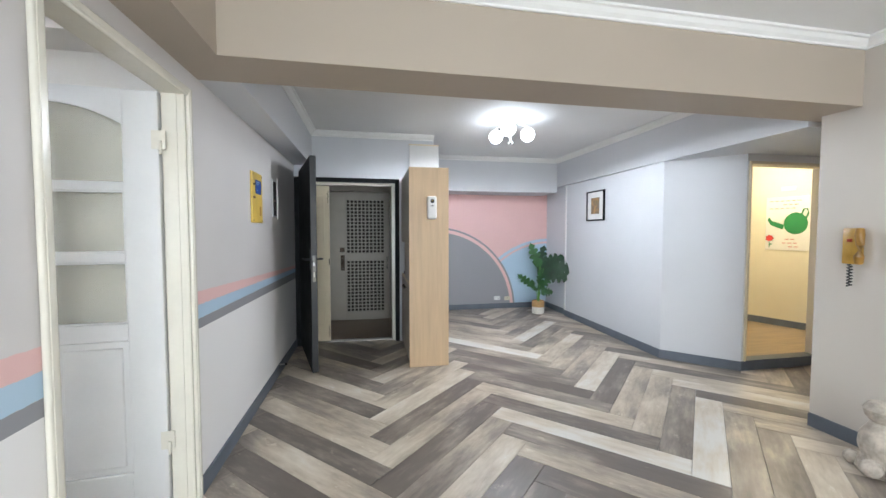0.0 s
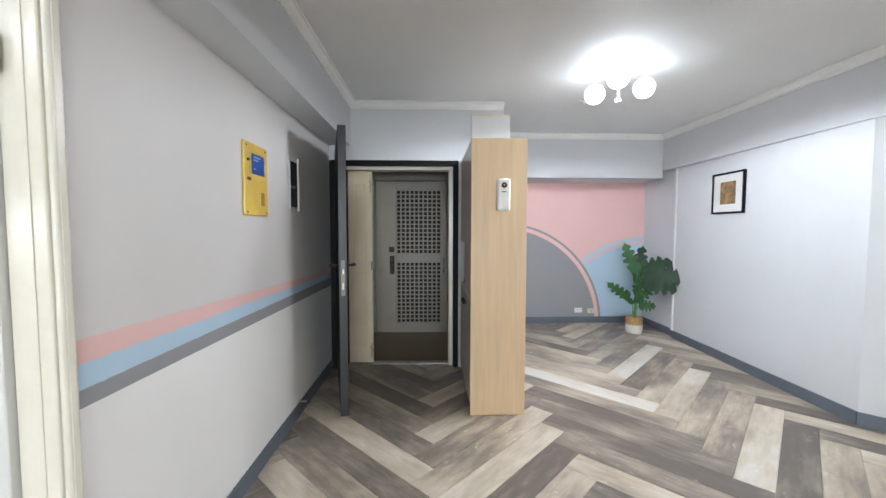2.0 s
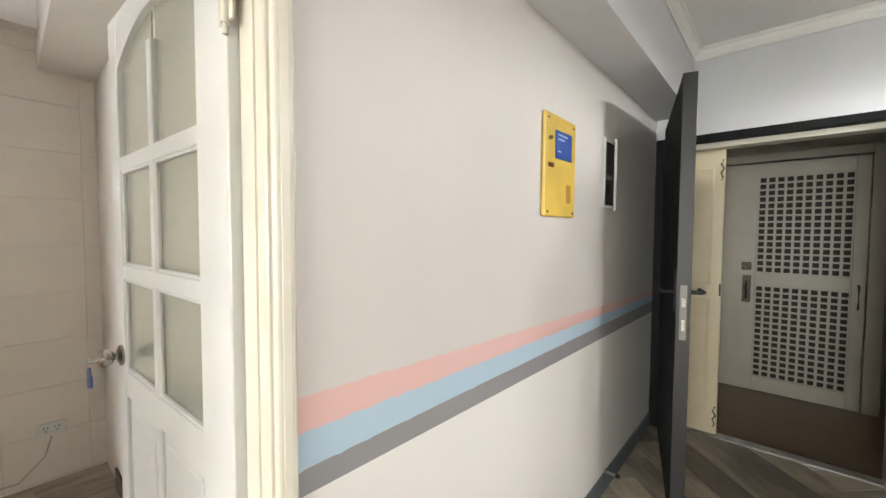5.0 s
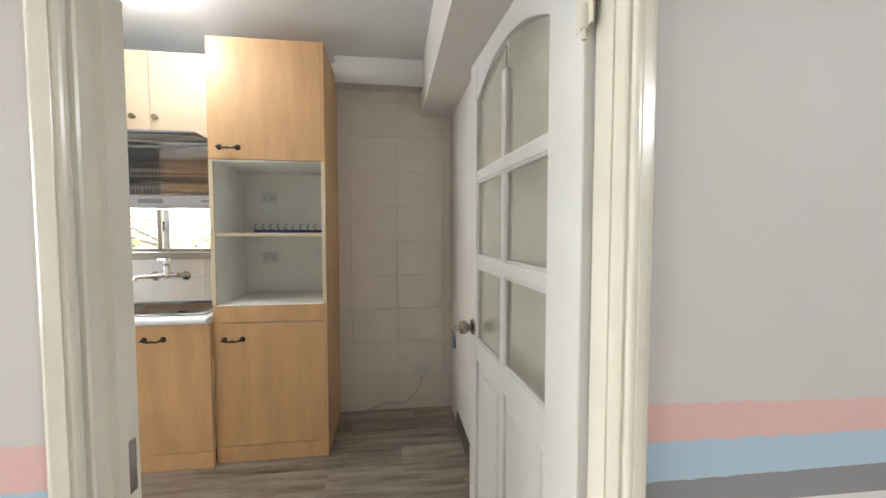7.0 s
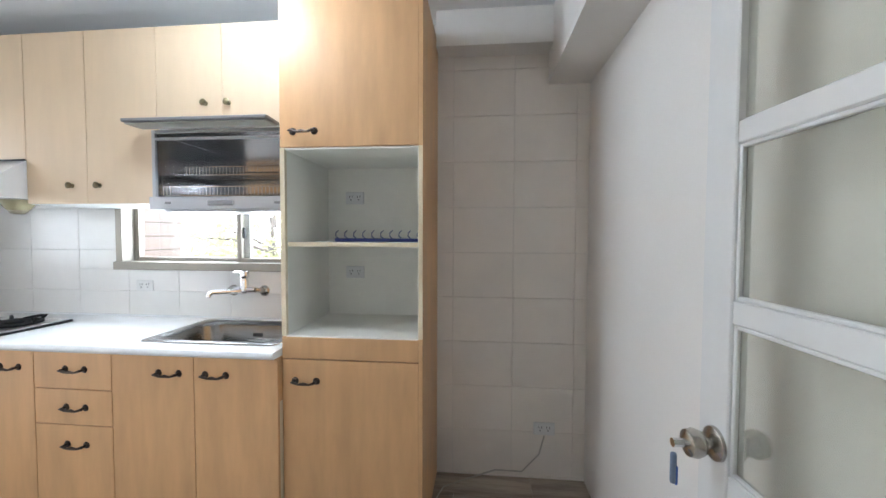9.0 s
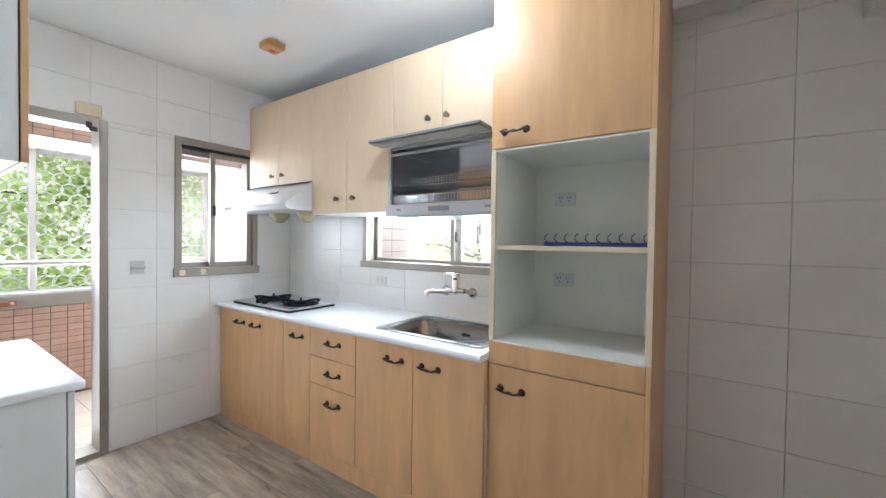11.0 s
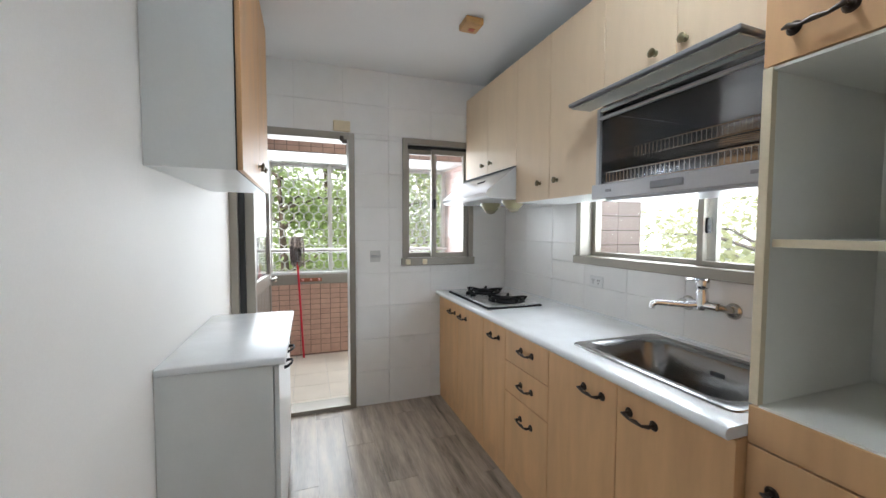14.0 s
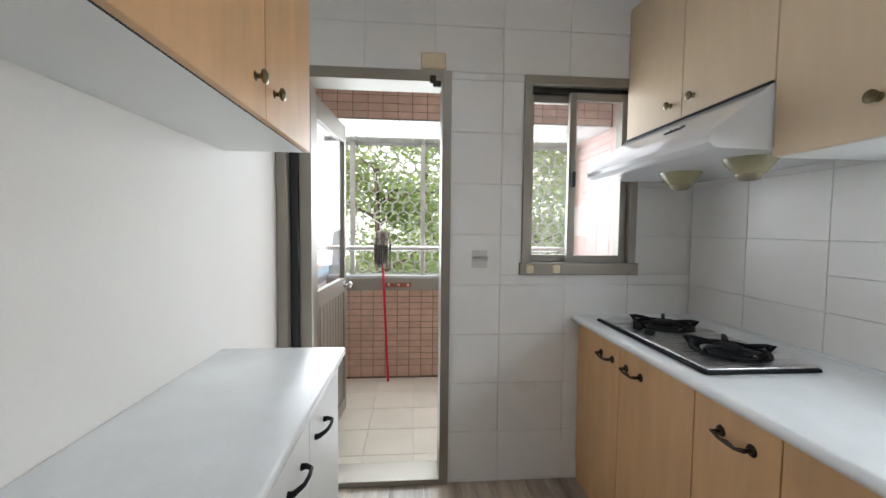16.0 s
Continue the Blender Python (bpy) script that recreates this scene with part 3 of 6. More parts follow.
def shoe_cabinet():
    c = thing("shoe_cabinet", "tall light oak shoe cabinet with open counter niche", "cabinet", (1.485, 4.36, 0))
    x0, x1, y0, y1, h = 1.285, 1.69, 3.865, Y_E - 0.014, 2.05
    g = mat("grey_beige_laminate", (0.42, 0.37, 0.31), 0.3, var=0.06, scale=2, stretch=(8, 8, 0.8))
    part("end_panel", bx((x0 - 0.004, y0, 0.002), (x1, y0 + 0.02, h), 0.002), M_oak, c, "oak grained end panel")
    part("lower_body", bx((x0 + 0.018, y0 + 0.02, 0.04), (x1, y1, 0.85)), g, c)
    part("upper_body", bx((x0 + 0.018, y0 + 0.02, 1.27), (x1, y1, h)), g, c)
    part("back_panel", bx((x1 - 0.02, y0 + 0.02, 0.85), (x1, y1, 1.27)), M_doorw, c, "white niche back")
    part("counter", bx((x0, y0 + 0.02, 0.85), (x1 - 0.02, y1, 0.872), 0.003), M_edge, c, "pale counter ledge")
    part("niche_filler", bx((x0 + 0.004, y0 + 0.02, 0.872), (x1 - 0.02, 4.45, 1.27)), g, c)
    ys = [y0 + 0.022, 4.36, y1]
    for a, b in zip(ys, ys[1:]):
        d = part("door", bx((x0, a + 0.002, 0.045), (x0 + 0.017, b - 0.002, 0.845), 0.002), g, c)
        hy = 4.36 + (0.07 if a > 4.2 else -0.07)
        part("handle", tube([(x0, hy - 0.04, 0.78), (x0 - 0.025, hy - 0.035, 0.77), (x0 - 0.025, hy + 0.035, 0.77), (x0, hy + 0.04, 0.78)], 0.006), M_bronze, d, "dark handle", smooth=True)
        part("door", bx((x0, a + 0.002, 1.275), (x0 + 0.017, b - 0.002, h - 0.003), 0.002), g, c)
    part("plinth", bx((x0 + 0.03, y0 + 0.02, 0.001), (x1, y1, 0.04)), M_base, c)


shoe_cabinet()


def white_top_box():
    b = thing("ceiling_box", "white boxed cover above the shoe cabinet", "box", (1.52, 4.85, 2.052))
    part("front", bx((1.385, 4.845, 2.052), (1.76, 4.874, 2.485), 0.003), M_doorw, b)
    part("cap", bx((1.383, 4.84, 2.485), (1.764, 4.874, 2.5), 0.002), M_edge, b, "tan cap strip")


white_top_box()


def niche_items():
    j = thing("switch_plate", "white wall switch inside the cabinet niche", "switch", (1.4, 4.86, 1.1))
    part("plate", bx((1.42, 4.852, 1.02), (1.54, 4.861, 1.15), 0.003), M_doorw, j)
    b = thing("black_box", "small black box on the cabinet counter", "box", (1.34, 4.72, 0.873))
    part("case", bx((1.31, 4.66, 0.873), (1.38, 4.78, 0.91), 0.004), M_dark, b)


niche_items()


def air_freshener():
    a = thing("air_freshener", "white automatic air freshener on the oak panel", "dispenser", (1.51, 3.864, 1.525))
    w = mat("white_plastic", (0.75, 0.74, 0.72), 0.3, var=0.02)
    part("shell", bx((1.462, 3.8, 1.525), (1.556, 3.866, 1.755), 0.018, 3), w, a, smooth=True)
    n = part("nozzle_window", lathe([(0.02, 0), (0.02, 0.006), (0.013, 0.008)], (1.509, 3.801, 1.705), 16, "-y"), M_dark, a, "dark nozzle window", smooth=True)
    part("nozzle", lathe([(0.007, 0), (0.006, 0.01)], (1.509, 3.795, 1.708), 10, "-y"), M_brass, n)
    part("slot", bx((1.494, 3.797, 1.655), (1.524, 3.802, 1.662)), M_dark, a)


air_freshener()


def ceiling_lamp():
    c = (2.39, 3.96)
    l = thing("ceiling_lamp", "three globe ceiling lamp with white glowing shades", "lamp", (*c, H_C))
    part("canopy", lathe([(0.055, -0.03), (0.06, -0.012), (0.06, 0)], (*c, H_C), 24), M_doorw, l, smooth=True)
    part("stem", rod((*c, H_C - 0.03), (*c, H_C - 0.26), 0.008), M_chrome, l, smooth=True)
    part("finial", lathe([(0.004, -0.02), (0.02, -0.015), (0.022, 0), (0.008, 0.008)], (*c, H_C - 0.26), 14), M_chrome, l, smooth=True)
    shade = glow("lamp_globe_glow", (0.9, 0.96, 1.0), 6.5)
    for k in range(3):
        a = radians(3 + 120 * k)
        p = Vector((c[0] + 0.2 * math.cos(a), c[1] + 0.2 * math.sin(a), H_C - 0.165))
        arm = part("arm", tube([(*c, H_C - 0.07), ((c[0] + p.x) / 2, (c[1] + p.y) / 2, H_C - 0.05), (p.x, p.y, H_C - 0.075), (p.x, p.y, H_C - 0.1)], 0.006), M_chrome, l, smooth=True)
        bm = bmesh.new()
        bmesh.ops.create_uvsphere(bm, u_segments=24, v_segments=16, radius=0.075, matrix=Matrix.Translation(p))
        part("globe", bm, shade, arm, "glowing white glass globe", smooth=True)
        down_lamp("globe_light", p - Vector((0, 0, 0.1)), 27, (0.93, 0.96, 1.0), 0.05)


ceiling_lamp()


def smoke_detector():
    d = thing("ceiling_sensor", "small white sensor on the ceiling", "sensor", (2.44, 4.75, H_C))
    part("base", lathe([(0.03, -0.012), (0.032, 0)], (2.44, 4.75, H_C), 18), M_doorw, d, smooth=True)
    part("lens", rod((2.44, 4.75, H_C - 0.012), (2.5, 4.75, H_C - 0.03), 0.018, 0.012), M_doorw, d, smooth=True)


smoke_detector()


def framed_picture():
    # follows the slightly skewed east wall
    d = Vector((0.05, 2.2, 0)).normalized()
    ang = math.degrees(math.atan2(d.y, d.x)) - 90
    p = thing("framed_picture", "black framed picture with white mat", "picture", (4.07, 4.97, 1.768), ang)
    w, h = 0.22, 0.212
    for nm, lo, hi in (("frame_side", (-0.03, -w, -h), (-0.002, -w + 0.018, h)), ("frame_side", (-0.03, w - 0.018, -h), (-0.002, w, h)), ("frame_rail", (-0.03, -w + 0.018, -h), (-0.002, w - 0.018, -h + 0.018)), ("frame_rail", (-0.03, -w + 0.018, h - 0.018), (-0.002, w - 0.018, h))):
        part(nm, bx(lo, hi, 0.002), M_black, p, local=True)
    part("mat_board", bx((-0.018, -w + 0.018, -h + 0.018), (-0.012, w - 0.018, h - 0.018)), M_doorw, p, "white mat board", local=True)
    art = mat("autumn_print", (0.3, 0.17, 0.06), 0.5, var=0.4, scale=22, bump=0, col2=(0.03, 0.05, 0.05))
    part("print", bx((-0.0195, -0.105, -0.115), (-0.0182, 0.105, 0.115)), art, p, "dark autumn coloured print", local=True)


framed_picture()


def leaf_mesh(ln, w, rnd):
    """A split leaf: a blade with deep notches along both sides, bent down to its tip."""
    bm = bmesh.new()
    n = 15
    mid = []
    for i in range(n + 1):
        t = i / n
        mid.append(bm.verts.new((t * ln, 0, 0.02 * math.sin(t * 3) - 0.22 * ln * t * t)))
    for side in (1, -1):
        edge = []
        for i in range(n + 1):
            t = i / n
            b = w * (math.sin(math.pi * min(1, t * 0.93 + 0.07)) ** 0.55) * (1 - 0.25 * t)
            notch = 0.42 if (i % 3 == 2 and 2 < i < n) else 1.0
            b *= notch * rnd.uniform(0.93, 1.05)
            edge.append(bm.verts.new((t * ln + 0.12 * b, side * b, mid[i].co.z - 0.25 * b + 0.012 * (i % 2))))
        for i in range(n):
            f = (mid[i], mid[i + 1], edge[i + 1], edge[i])
            bm.faces.new(f if side > 0 else f[::-1])
    bmesh.ops.remove_doubles(bm, verts=bm.verts, dist=0.0005)
    r = bmesh.ops.solidify(bm, geom=bm.faces[:], thickness=0.0015)
    return bm


def plant():
    cx, cy = 3.72, 6.1
    p = thing("potted_plant", "artificial split-leaf plant in a two-tone woven pot", "plant", (cx, cy, 0))
    rope = mat("jute_weave", (0.5, 0.31, 0.13), 0.85, var=0.25, scale=40, bump=0.6, bscale=90, stretch=(1, 1, 3))
    cloth = mat("white_weave", (0.7, 0.67, 0.62), 0.85, var=0.1, scale=40, bump=0.6, bscale=90, stretch=(1, 1, 3))
    part("pot_base", lathe([(0.085, 0.001), (0.098, 0.01), (0.105, 0.06), (0.104, 0.12)], (cx, cy, 0), 28), cloth, p, "white woven lower half", smooth=True)
    part("pot_rim", lathe([(0.104, 0.12), (0.106, 0.15), (0.104, 0.215), (0.096, 0.222), (0.09, 0.2), (0.02, 0.195)], (cx, cy, 0), 28), rope, p, "jute woven upper half", smooth=True)
    green = mat("leaf_green", (0.03, 0.115, 0.03), 0.55, var=0.3, scale=9, bump=0.1, bscale=60, rnd=0.15)
    deep = mat("deep_leaf_green", (0.016, 0.055, 0.022), 0.6, var=0.3, scale=9, bump=0.1, bscale=60, rnd=0.1)
    stem = mat("stem_green", (0.1, 0.26, 0.05), 0.5, var=0.15)
    rnd = random.Random(4)
    rows = ((0.03, 0.0, 0.8, 0.44, 0.11, 114, -20, green), (0.05, 0.03, 0.74, 0.44, 0.12, 86, -16, deep), (0.08, -0.12, 0.78, 0.46, 0.21, 6, -50, deep), (0.06, 0.0, 0.84, 0.42, 0.17, 24, -36, deep),
            (0.08, -0.1, 0.74, 0.44, 0.17, -10, -46, deep), (-0.12, -0.04, 0.48, 0.34, 0.09, 150, -5, green), (-0.02, -0.06, 0.43, 0.32, 0.1, 48, -30, green), (0.0, -0.09, 0.5, 0.28, 0.1, 92, -35, green),
            (0.03, -0.09, 0.38, 0.2, 0.09, 6, -40, green), (-0.03, -0.05, 0.4, 0.17, 0.06, 142, -10, green), (0.05, 0.0, 0.64, 0.36, 0.15, 58, -20, deep), (0.06, -0.06, 0.66, 0.36, 0.16, 30, -40, deep))
    for dx, dy, z, ln, w, tilt, yaw, m in rows:
        top = Vector((cx + dx * 0.7, cy + dy * 0.7, z))
        part("stem", tube([(cx + dx * 0.1, cy + dy * 0.1, 0.19), (cx + dx * 0.25, cy + dy * 0.25, 0.19 + (z - 0.19) * 0.6), top], [0.009, 0.006, 0.004], 7), stem, p, smooth=True)
        bm = leaf_mesh(ln, w, rnd)
        bm.transform(Matrix.Translation(top) @ pose(0, 0, 0, rnd.uniform(52, 76), -tilt, yaw))
        part("leaf", bm, m, p, smooth=True)


plant()


def outlet(name, label, at, axis, w=0.115, h=0.07, col=None, slots=2):
    """A socket plate; axis: the way that it faces."""
    o = thing(name, label, "outlet", at)
    turn = {"-y": 0, "x": 90, "y": 180, "-x": 270}[axis]
    o.matrix_basis = pose(*at, 0, 0, turn)
    part("plate", bx((-w / 2, -0.008, -h / 2), (w / 2, 0, h / 2), 0.003), col or M_doorw, o, local=True)
    for k in range(slots):
        x = (k - (slots - 1) / 2) * 0.045
        part("socket", boxes(((x - 0.009, -0.0095, 0.003), (x - 0.006, -0.0078, 0.014)), ((x + 0.006, -0.0095, 0.003), (x + 0.009, -0.0078, 0.014)), ((x - 0.003, -0.0095, -0.013), (x + 0.003, -0.0078, -0.006))), M_dark, o, local=True)


outlet("outlet", "white wall outlet on the grey mural arch", (3.17, Y_P - 0.002, 0.19), "-y")
outlet("outlet", "yellowed wall outlet beside the arch edge", (3.365, Y_P - 0.002, 0.18), "-y", col=mat("aged_plastic", (0.6, 0.55, 0.42), 0.4), slots=1)


def wall_telephone():
    t = thing("wall_telephone", "yellowed intercom telephone handset on the wall", "telephone", (4.0, 1.92, 1.2))
    P = mat("amber_plastic", (0.55, 0.33, 0.06), 0.35, var=0.15)
    Q = mat("brown_amber_plastic", (0.35, 0.18, 0.03), 0.35, var=0.15)
    part("base", bx((3.965, 1.885, 1.185), (3.999, 1.985, 1.42), 0.008, 2), P, t, smooth=True)
    h = part("handset", tube([(3.94, 1.875, 1.2), (3.93, 1.87, 1.24), (3.935, 1.87, 1.31), (3.93, 1.87, 1.375), (3.94, 1.875, 1.41)], [0.022, 0.026, 0.019, 0.026, 0.02], 12), Q, t, smooth=True)
    part("button", bx((3.955, 1.93, 1.33), (3.966, 1.955, 1.35), 0.002), mat("red_button", (0.4, 0.04, 0.02), 0.4), t)
    pts = [(3.97 + 0.012 * math.cos(k * 1.6), 1.94 + 0.012 * math.sin(k * 1.6), 1.185 - 0.005 * k) for k in range(30)]
    part("cord", tube(pts, 0.005, 6), M_dark, t, "black coiled cord", smooth=True)


wall_telephone()


def poster():
    y0 = Vector((6.78, 3.2, 0))
    d = (Vector((6.3, 4.75, 0)) - y0).normalized()
    at = y0 + d * 1.073
    ang = math.degrees(math.atan2(d.y, d.x)) - 90
    p = thing("poster", "cream poster with a green watering can", "poster", (at.x, at.y, 1.51), ang)
    paper = mat("cream_paper", (0.78, 0.75, 0.66), 0.6, var=0.04)
    G, R = mat("print_green", (0.02, 0.2, 0.05), 0.5), mat("print_red", (0.6, 0.04, 0.03), 0.5)
    RL = mat("faded_print_red", (0.62, 0.25, 0.2), 0.5)
    part("handle_loop", tube([(-0.022, -0.19, 0.05), (-0.022, -0.22, 0.14), (-0.022, -0.205, 0.19), (-0.022, -0.17, 0.19), (-0.022, -0.15, 0.12)], 0.01, 6), G, p, local=True)
    part("sheet", bx((-0.02, -0.24, -0.365), (-0.002, 0.24, 0.365), 0.003), paper, p, local=True)
    out = [(0.125 * math.cos(a) * (1 - 0.12 * math.sin(a)) - 0.09, 0.15 * math.sin(a) * (0.85 if a < math.pi else 1.1) + 0.02) for a in [k * 2 * math.pi / 24 for k in range(24)]]
    part("watering_can", prism(out, -0.0235, -0.0205, "x"), G, p, local=True)
    part("spout", prism([(0.03, -0.02), (0.17, 0.04), (0.2, 0.09), (0.22, 0.05), (0.18, -0.02), (0.05, -0.08)], -0.0235, -0.0205, "x"), G, p, local=True)
    part("flower", prism([(0.19 + (0.05 if k % 2 else 0.036) * math.cos(k * 0.449), -0.2 + (0.05 if k % 2 else 0.036) * math.sin(k * 0.449)) for k in range(14)], -0.0235, -0.0205, "x"), R, p, local=True)
    part("flower_stem", boxes(((-0.0225, 0.185, -0.33), (-0.0205, 0.195, -0.25)), ((-0.0225, 0.16, -0.29), (-0.0205, 0.185, -0.275))), G, p, local=True)
    for z, n, y in ((0.3, 6, 0.2), (0.25, 3, 0.05), (0.2, 5, 0.2), (-0.22, 2, 0.02), (-0.27, 3, 0.05), (-0.32, 2, -0.02)):
        for k in range(n):
            part("lettering", bx((-0.0225, y - k * 0.06 - 0.042, z), (-0.0205, y - k * 0.06, z + 0.012)), RL, p, "bar of red lettering", local=True)
    s = thing("thermostat_plate", "small cream wall plate above the poster", "plate", (at.x - 0.004, at.y, 1.98), ang)
    part("plate", bx((-0.012, -0.08, -0.03), (-0.001, 0.08, 0.03), 0.004), paper, s, local=True)


poster()


def garden_ornament():
    o = thing("ornament", "pale weathered stone ornament standing on the floor", "ornament", (3.78, 1.63, 0))
    st = mat("pale_stone", (0.5, 0.45, 0.38), 0.8, var=0.2, scale=14, bump=0.4, bscale=60)
    ob = lathe([(0.1, 0.002), (0.115, 0.03), (0.1, 0.07), (0.085, 0.1), (0.1, 0.15), (0.095, 0.22), (0.06, 0.28), (0.05, 0.3), (0.075, 0.33), (0.085, 0.37), (0.06, 0.41), (0.01, 0.42)], (3.78, 1.63, 0), 22)
    for dx, dy, r in ((-0.11, -0.02, 0.05), (-0.05, 0.1, 0.045), (-0.07, -0.12, 0.045)):
        bmesh.ops.create_uvsphere(ob, u_segments=14, v_segments=8, radius=r, matrix=Matrix.Translation((3.78 + dx, 1.63 + dy, r)))
    part("body", ob, st, o, smooth=True)


garden_ornament()

# ---- the kitchen shell ----
KX0, KY0, KY1, KH = -2.335, -1.705, 2.16, 2.62
W2 = (-0.745, 0.64, 1.19, 1.72)       # window over the sink: y0, y1, z0, z1
W1 = (-2.02, -1.405, 1.11, 2.13)      # window by the hob: x0, x1, z0, z1
BD = (-1.03, -0.172, 0.0, 2.13)       # balcony door: x0, x1, z0, z1
struct("kitchen_wall_east", boxes(((X_K, -1.86, 0), (-0.085, 0.95, KH + 0.1)), ((-0.097, 0.95, 0), (-0.085, DOOR0, KH + 0.1)), ((-0.097, DOOR1, 0), (-0.085, KY1 + 0.1, KH + 0.1)), ((-0.097, DOOR0, DOOR_H), (-0.085, DOOR1, KH + 0.1))), M_white, "white plaster kitchen wall", "wall")
struct("kitchen_wall_north", bx((KX0 - 0.17, KY1, 0), (-0.097, KY1 + 0.12, KH + 0.1)), M_white, "white plaster kitchen wall", "wall")
struct("kitchen_wall_west", boxes(((KX0 - 0.17, -1.86, 0), (KX0 - 0.01, W2[0], KH)), ((KX0 - 0.17, W2[1], 0), (KX0 - 0.01, KY1, KH)), ((KX0 - 0.17, W2[0], 0), (KX0 - 0.01, W2[1], W2[2])), ((KX0 - 0.17, W2[0], W2[3]), (KX0 - 0.01, W2[1], KH))), M_grout, "tiled kitchen wall behind the sink", "wall")
struct("kitchen_wall_south", boxes(((KX0 - 0.01, -1.86, 0), (W1[0], KY0 - 0.01, KH)), ((W1[1], -1.86, 0), (BD[0], KY0 - 0.01, KH)), ((W1[0], -1.86, 0), (W1[1], KY0 - 0.01, W1[2])), ((W1[0], -1.86, W1[3]), (W1[1], KY0 - 0.01, KH)), ((BD[0], -1.86, BD[3]), (X_K, KY0 - 0.01, KH))), M_grout, "tiled kitchen wall with balcony door", "wall")
struct("kitchen_ceiling", bx((KX0 - 0.17, -1.86, KH), (-0.085, KY1 + 0.1, KH + 0.1)), M_ceil, "smooth pale kitchen ceiling", "ceiling")
struct("kitchen_floor", bx((KX0 - 0.17, -1.86, -0.15), (-0.005, KY1 + 0.1, -0.006)), M_grout, "subfloor under the kitchen planks", "floor")
struct("kitchen_beam_west", bx((KX0 + 0.001, 1.312, 2.43), (-2.2, 1.93, KH)), M_white, "white boxed beam at the tiled wall", "beam")
struct("kitchen_beam_north", bx((KX0 + 0.001, 1.93, 2.26), (-0.097, KY1, KH)), M_white, "white boxed beam along the kitchen wall", "beam")
struct("kitchen_baseboard", bx((-2.0, KY1 - 0.012, 0), (-0.1, KY1 - 0.001, 0.11)), mat("dark_brown_skirting", (0.06, 0.045, 0.035), 0.4), "dark brown baseboard", "baseboard")


# ---- the kitchen doorway and its glazed door ----
def kitchen_door_frame():
    f = thing("door_casing", "cream gloss painted door casing of the kitchen", "door frame", (-0.07, 1.68, 0))
    f["kind"] = "structure"
    for y0, y1 in ((1.204, 1.25), (2.104, 2.146)):
        inner = y1 if y0 < 1.5 else y0
        part("casing", join(bx((0.001, y0, 0), (0.019, y1, 2.106), 0.0075, 3), bx((0.019, y0 + 0.012, 0), (0.0215, y1 - 0.012, 2.1), 0.001)), M_cream, f)
        part("jamb", bx((-0.105, inner - 0.02, 0), (0.001, inner + 0.006, 2.08), 0.003) if y0 < 1.5 else bx((-0.105, inner - 0.006, 0), (0.001, inner + 0.02, 2.08), 0.003), M_cream, f)
    part("casing_head", join(bx((0.001, 1.25, 2.064), (0.019, 2.104, 2.106), 0.0075, 3), bx((0.019, 1.25, 2.076), (0.0215, 2.104, 2.1), 0.001)), M_cream, f)
    part("head", bx((-0.105, 1.25, 2.07), (0.001, 2.112, 2.09), 0.002), M_cream, f)
    part("stop", boxes(((-0.055, 2.094, 0), (-0.035, 2.107, 2.07)), ((-0.055, 1.255, 0), (-0.035, 1.268, 2.07))), M_cream, f)
    part("strike_plate", bx((-0.09, 1.255, 0.95), (-0.06, 1.258, 1.04)), M_nickel, f)


kitchen_door_frame()


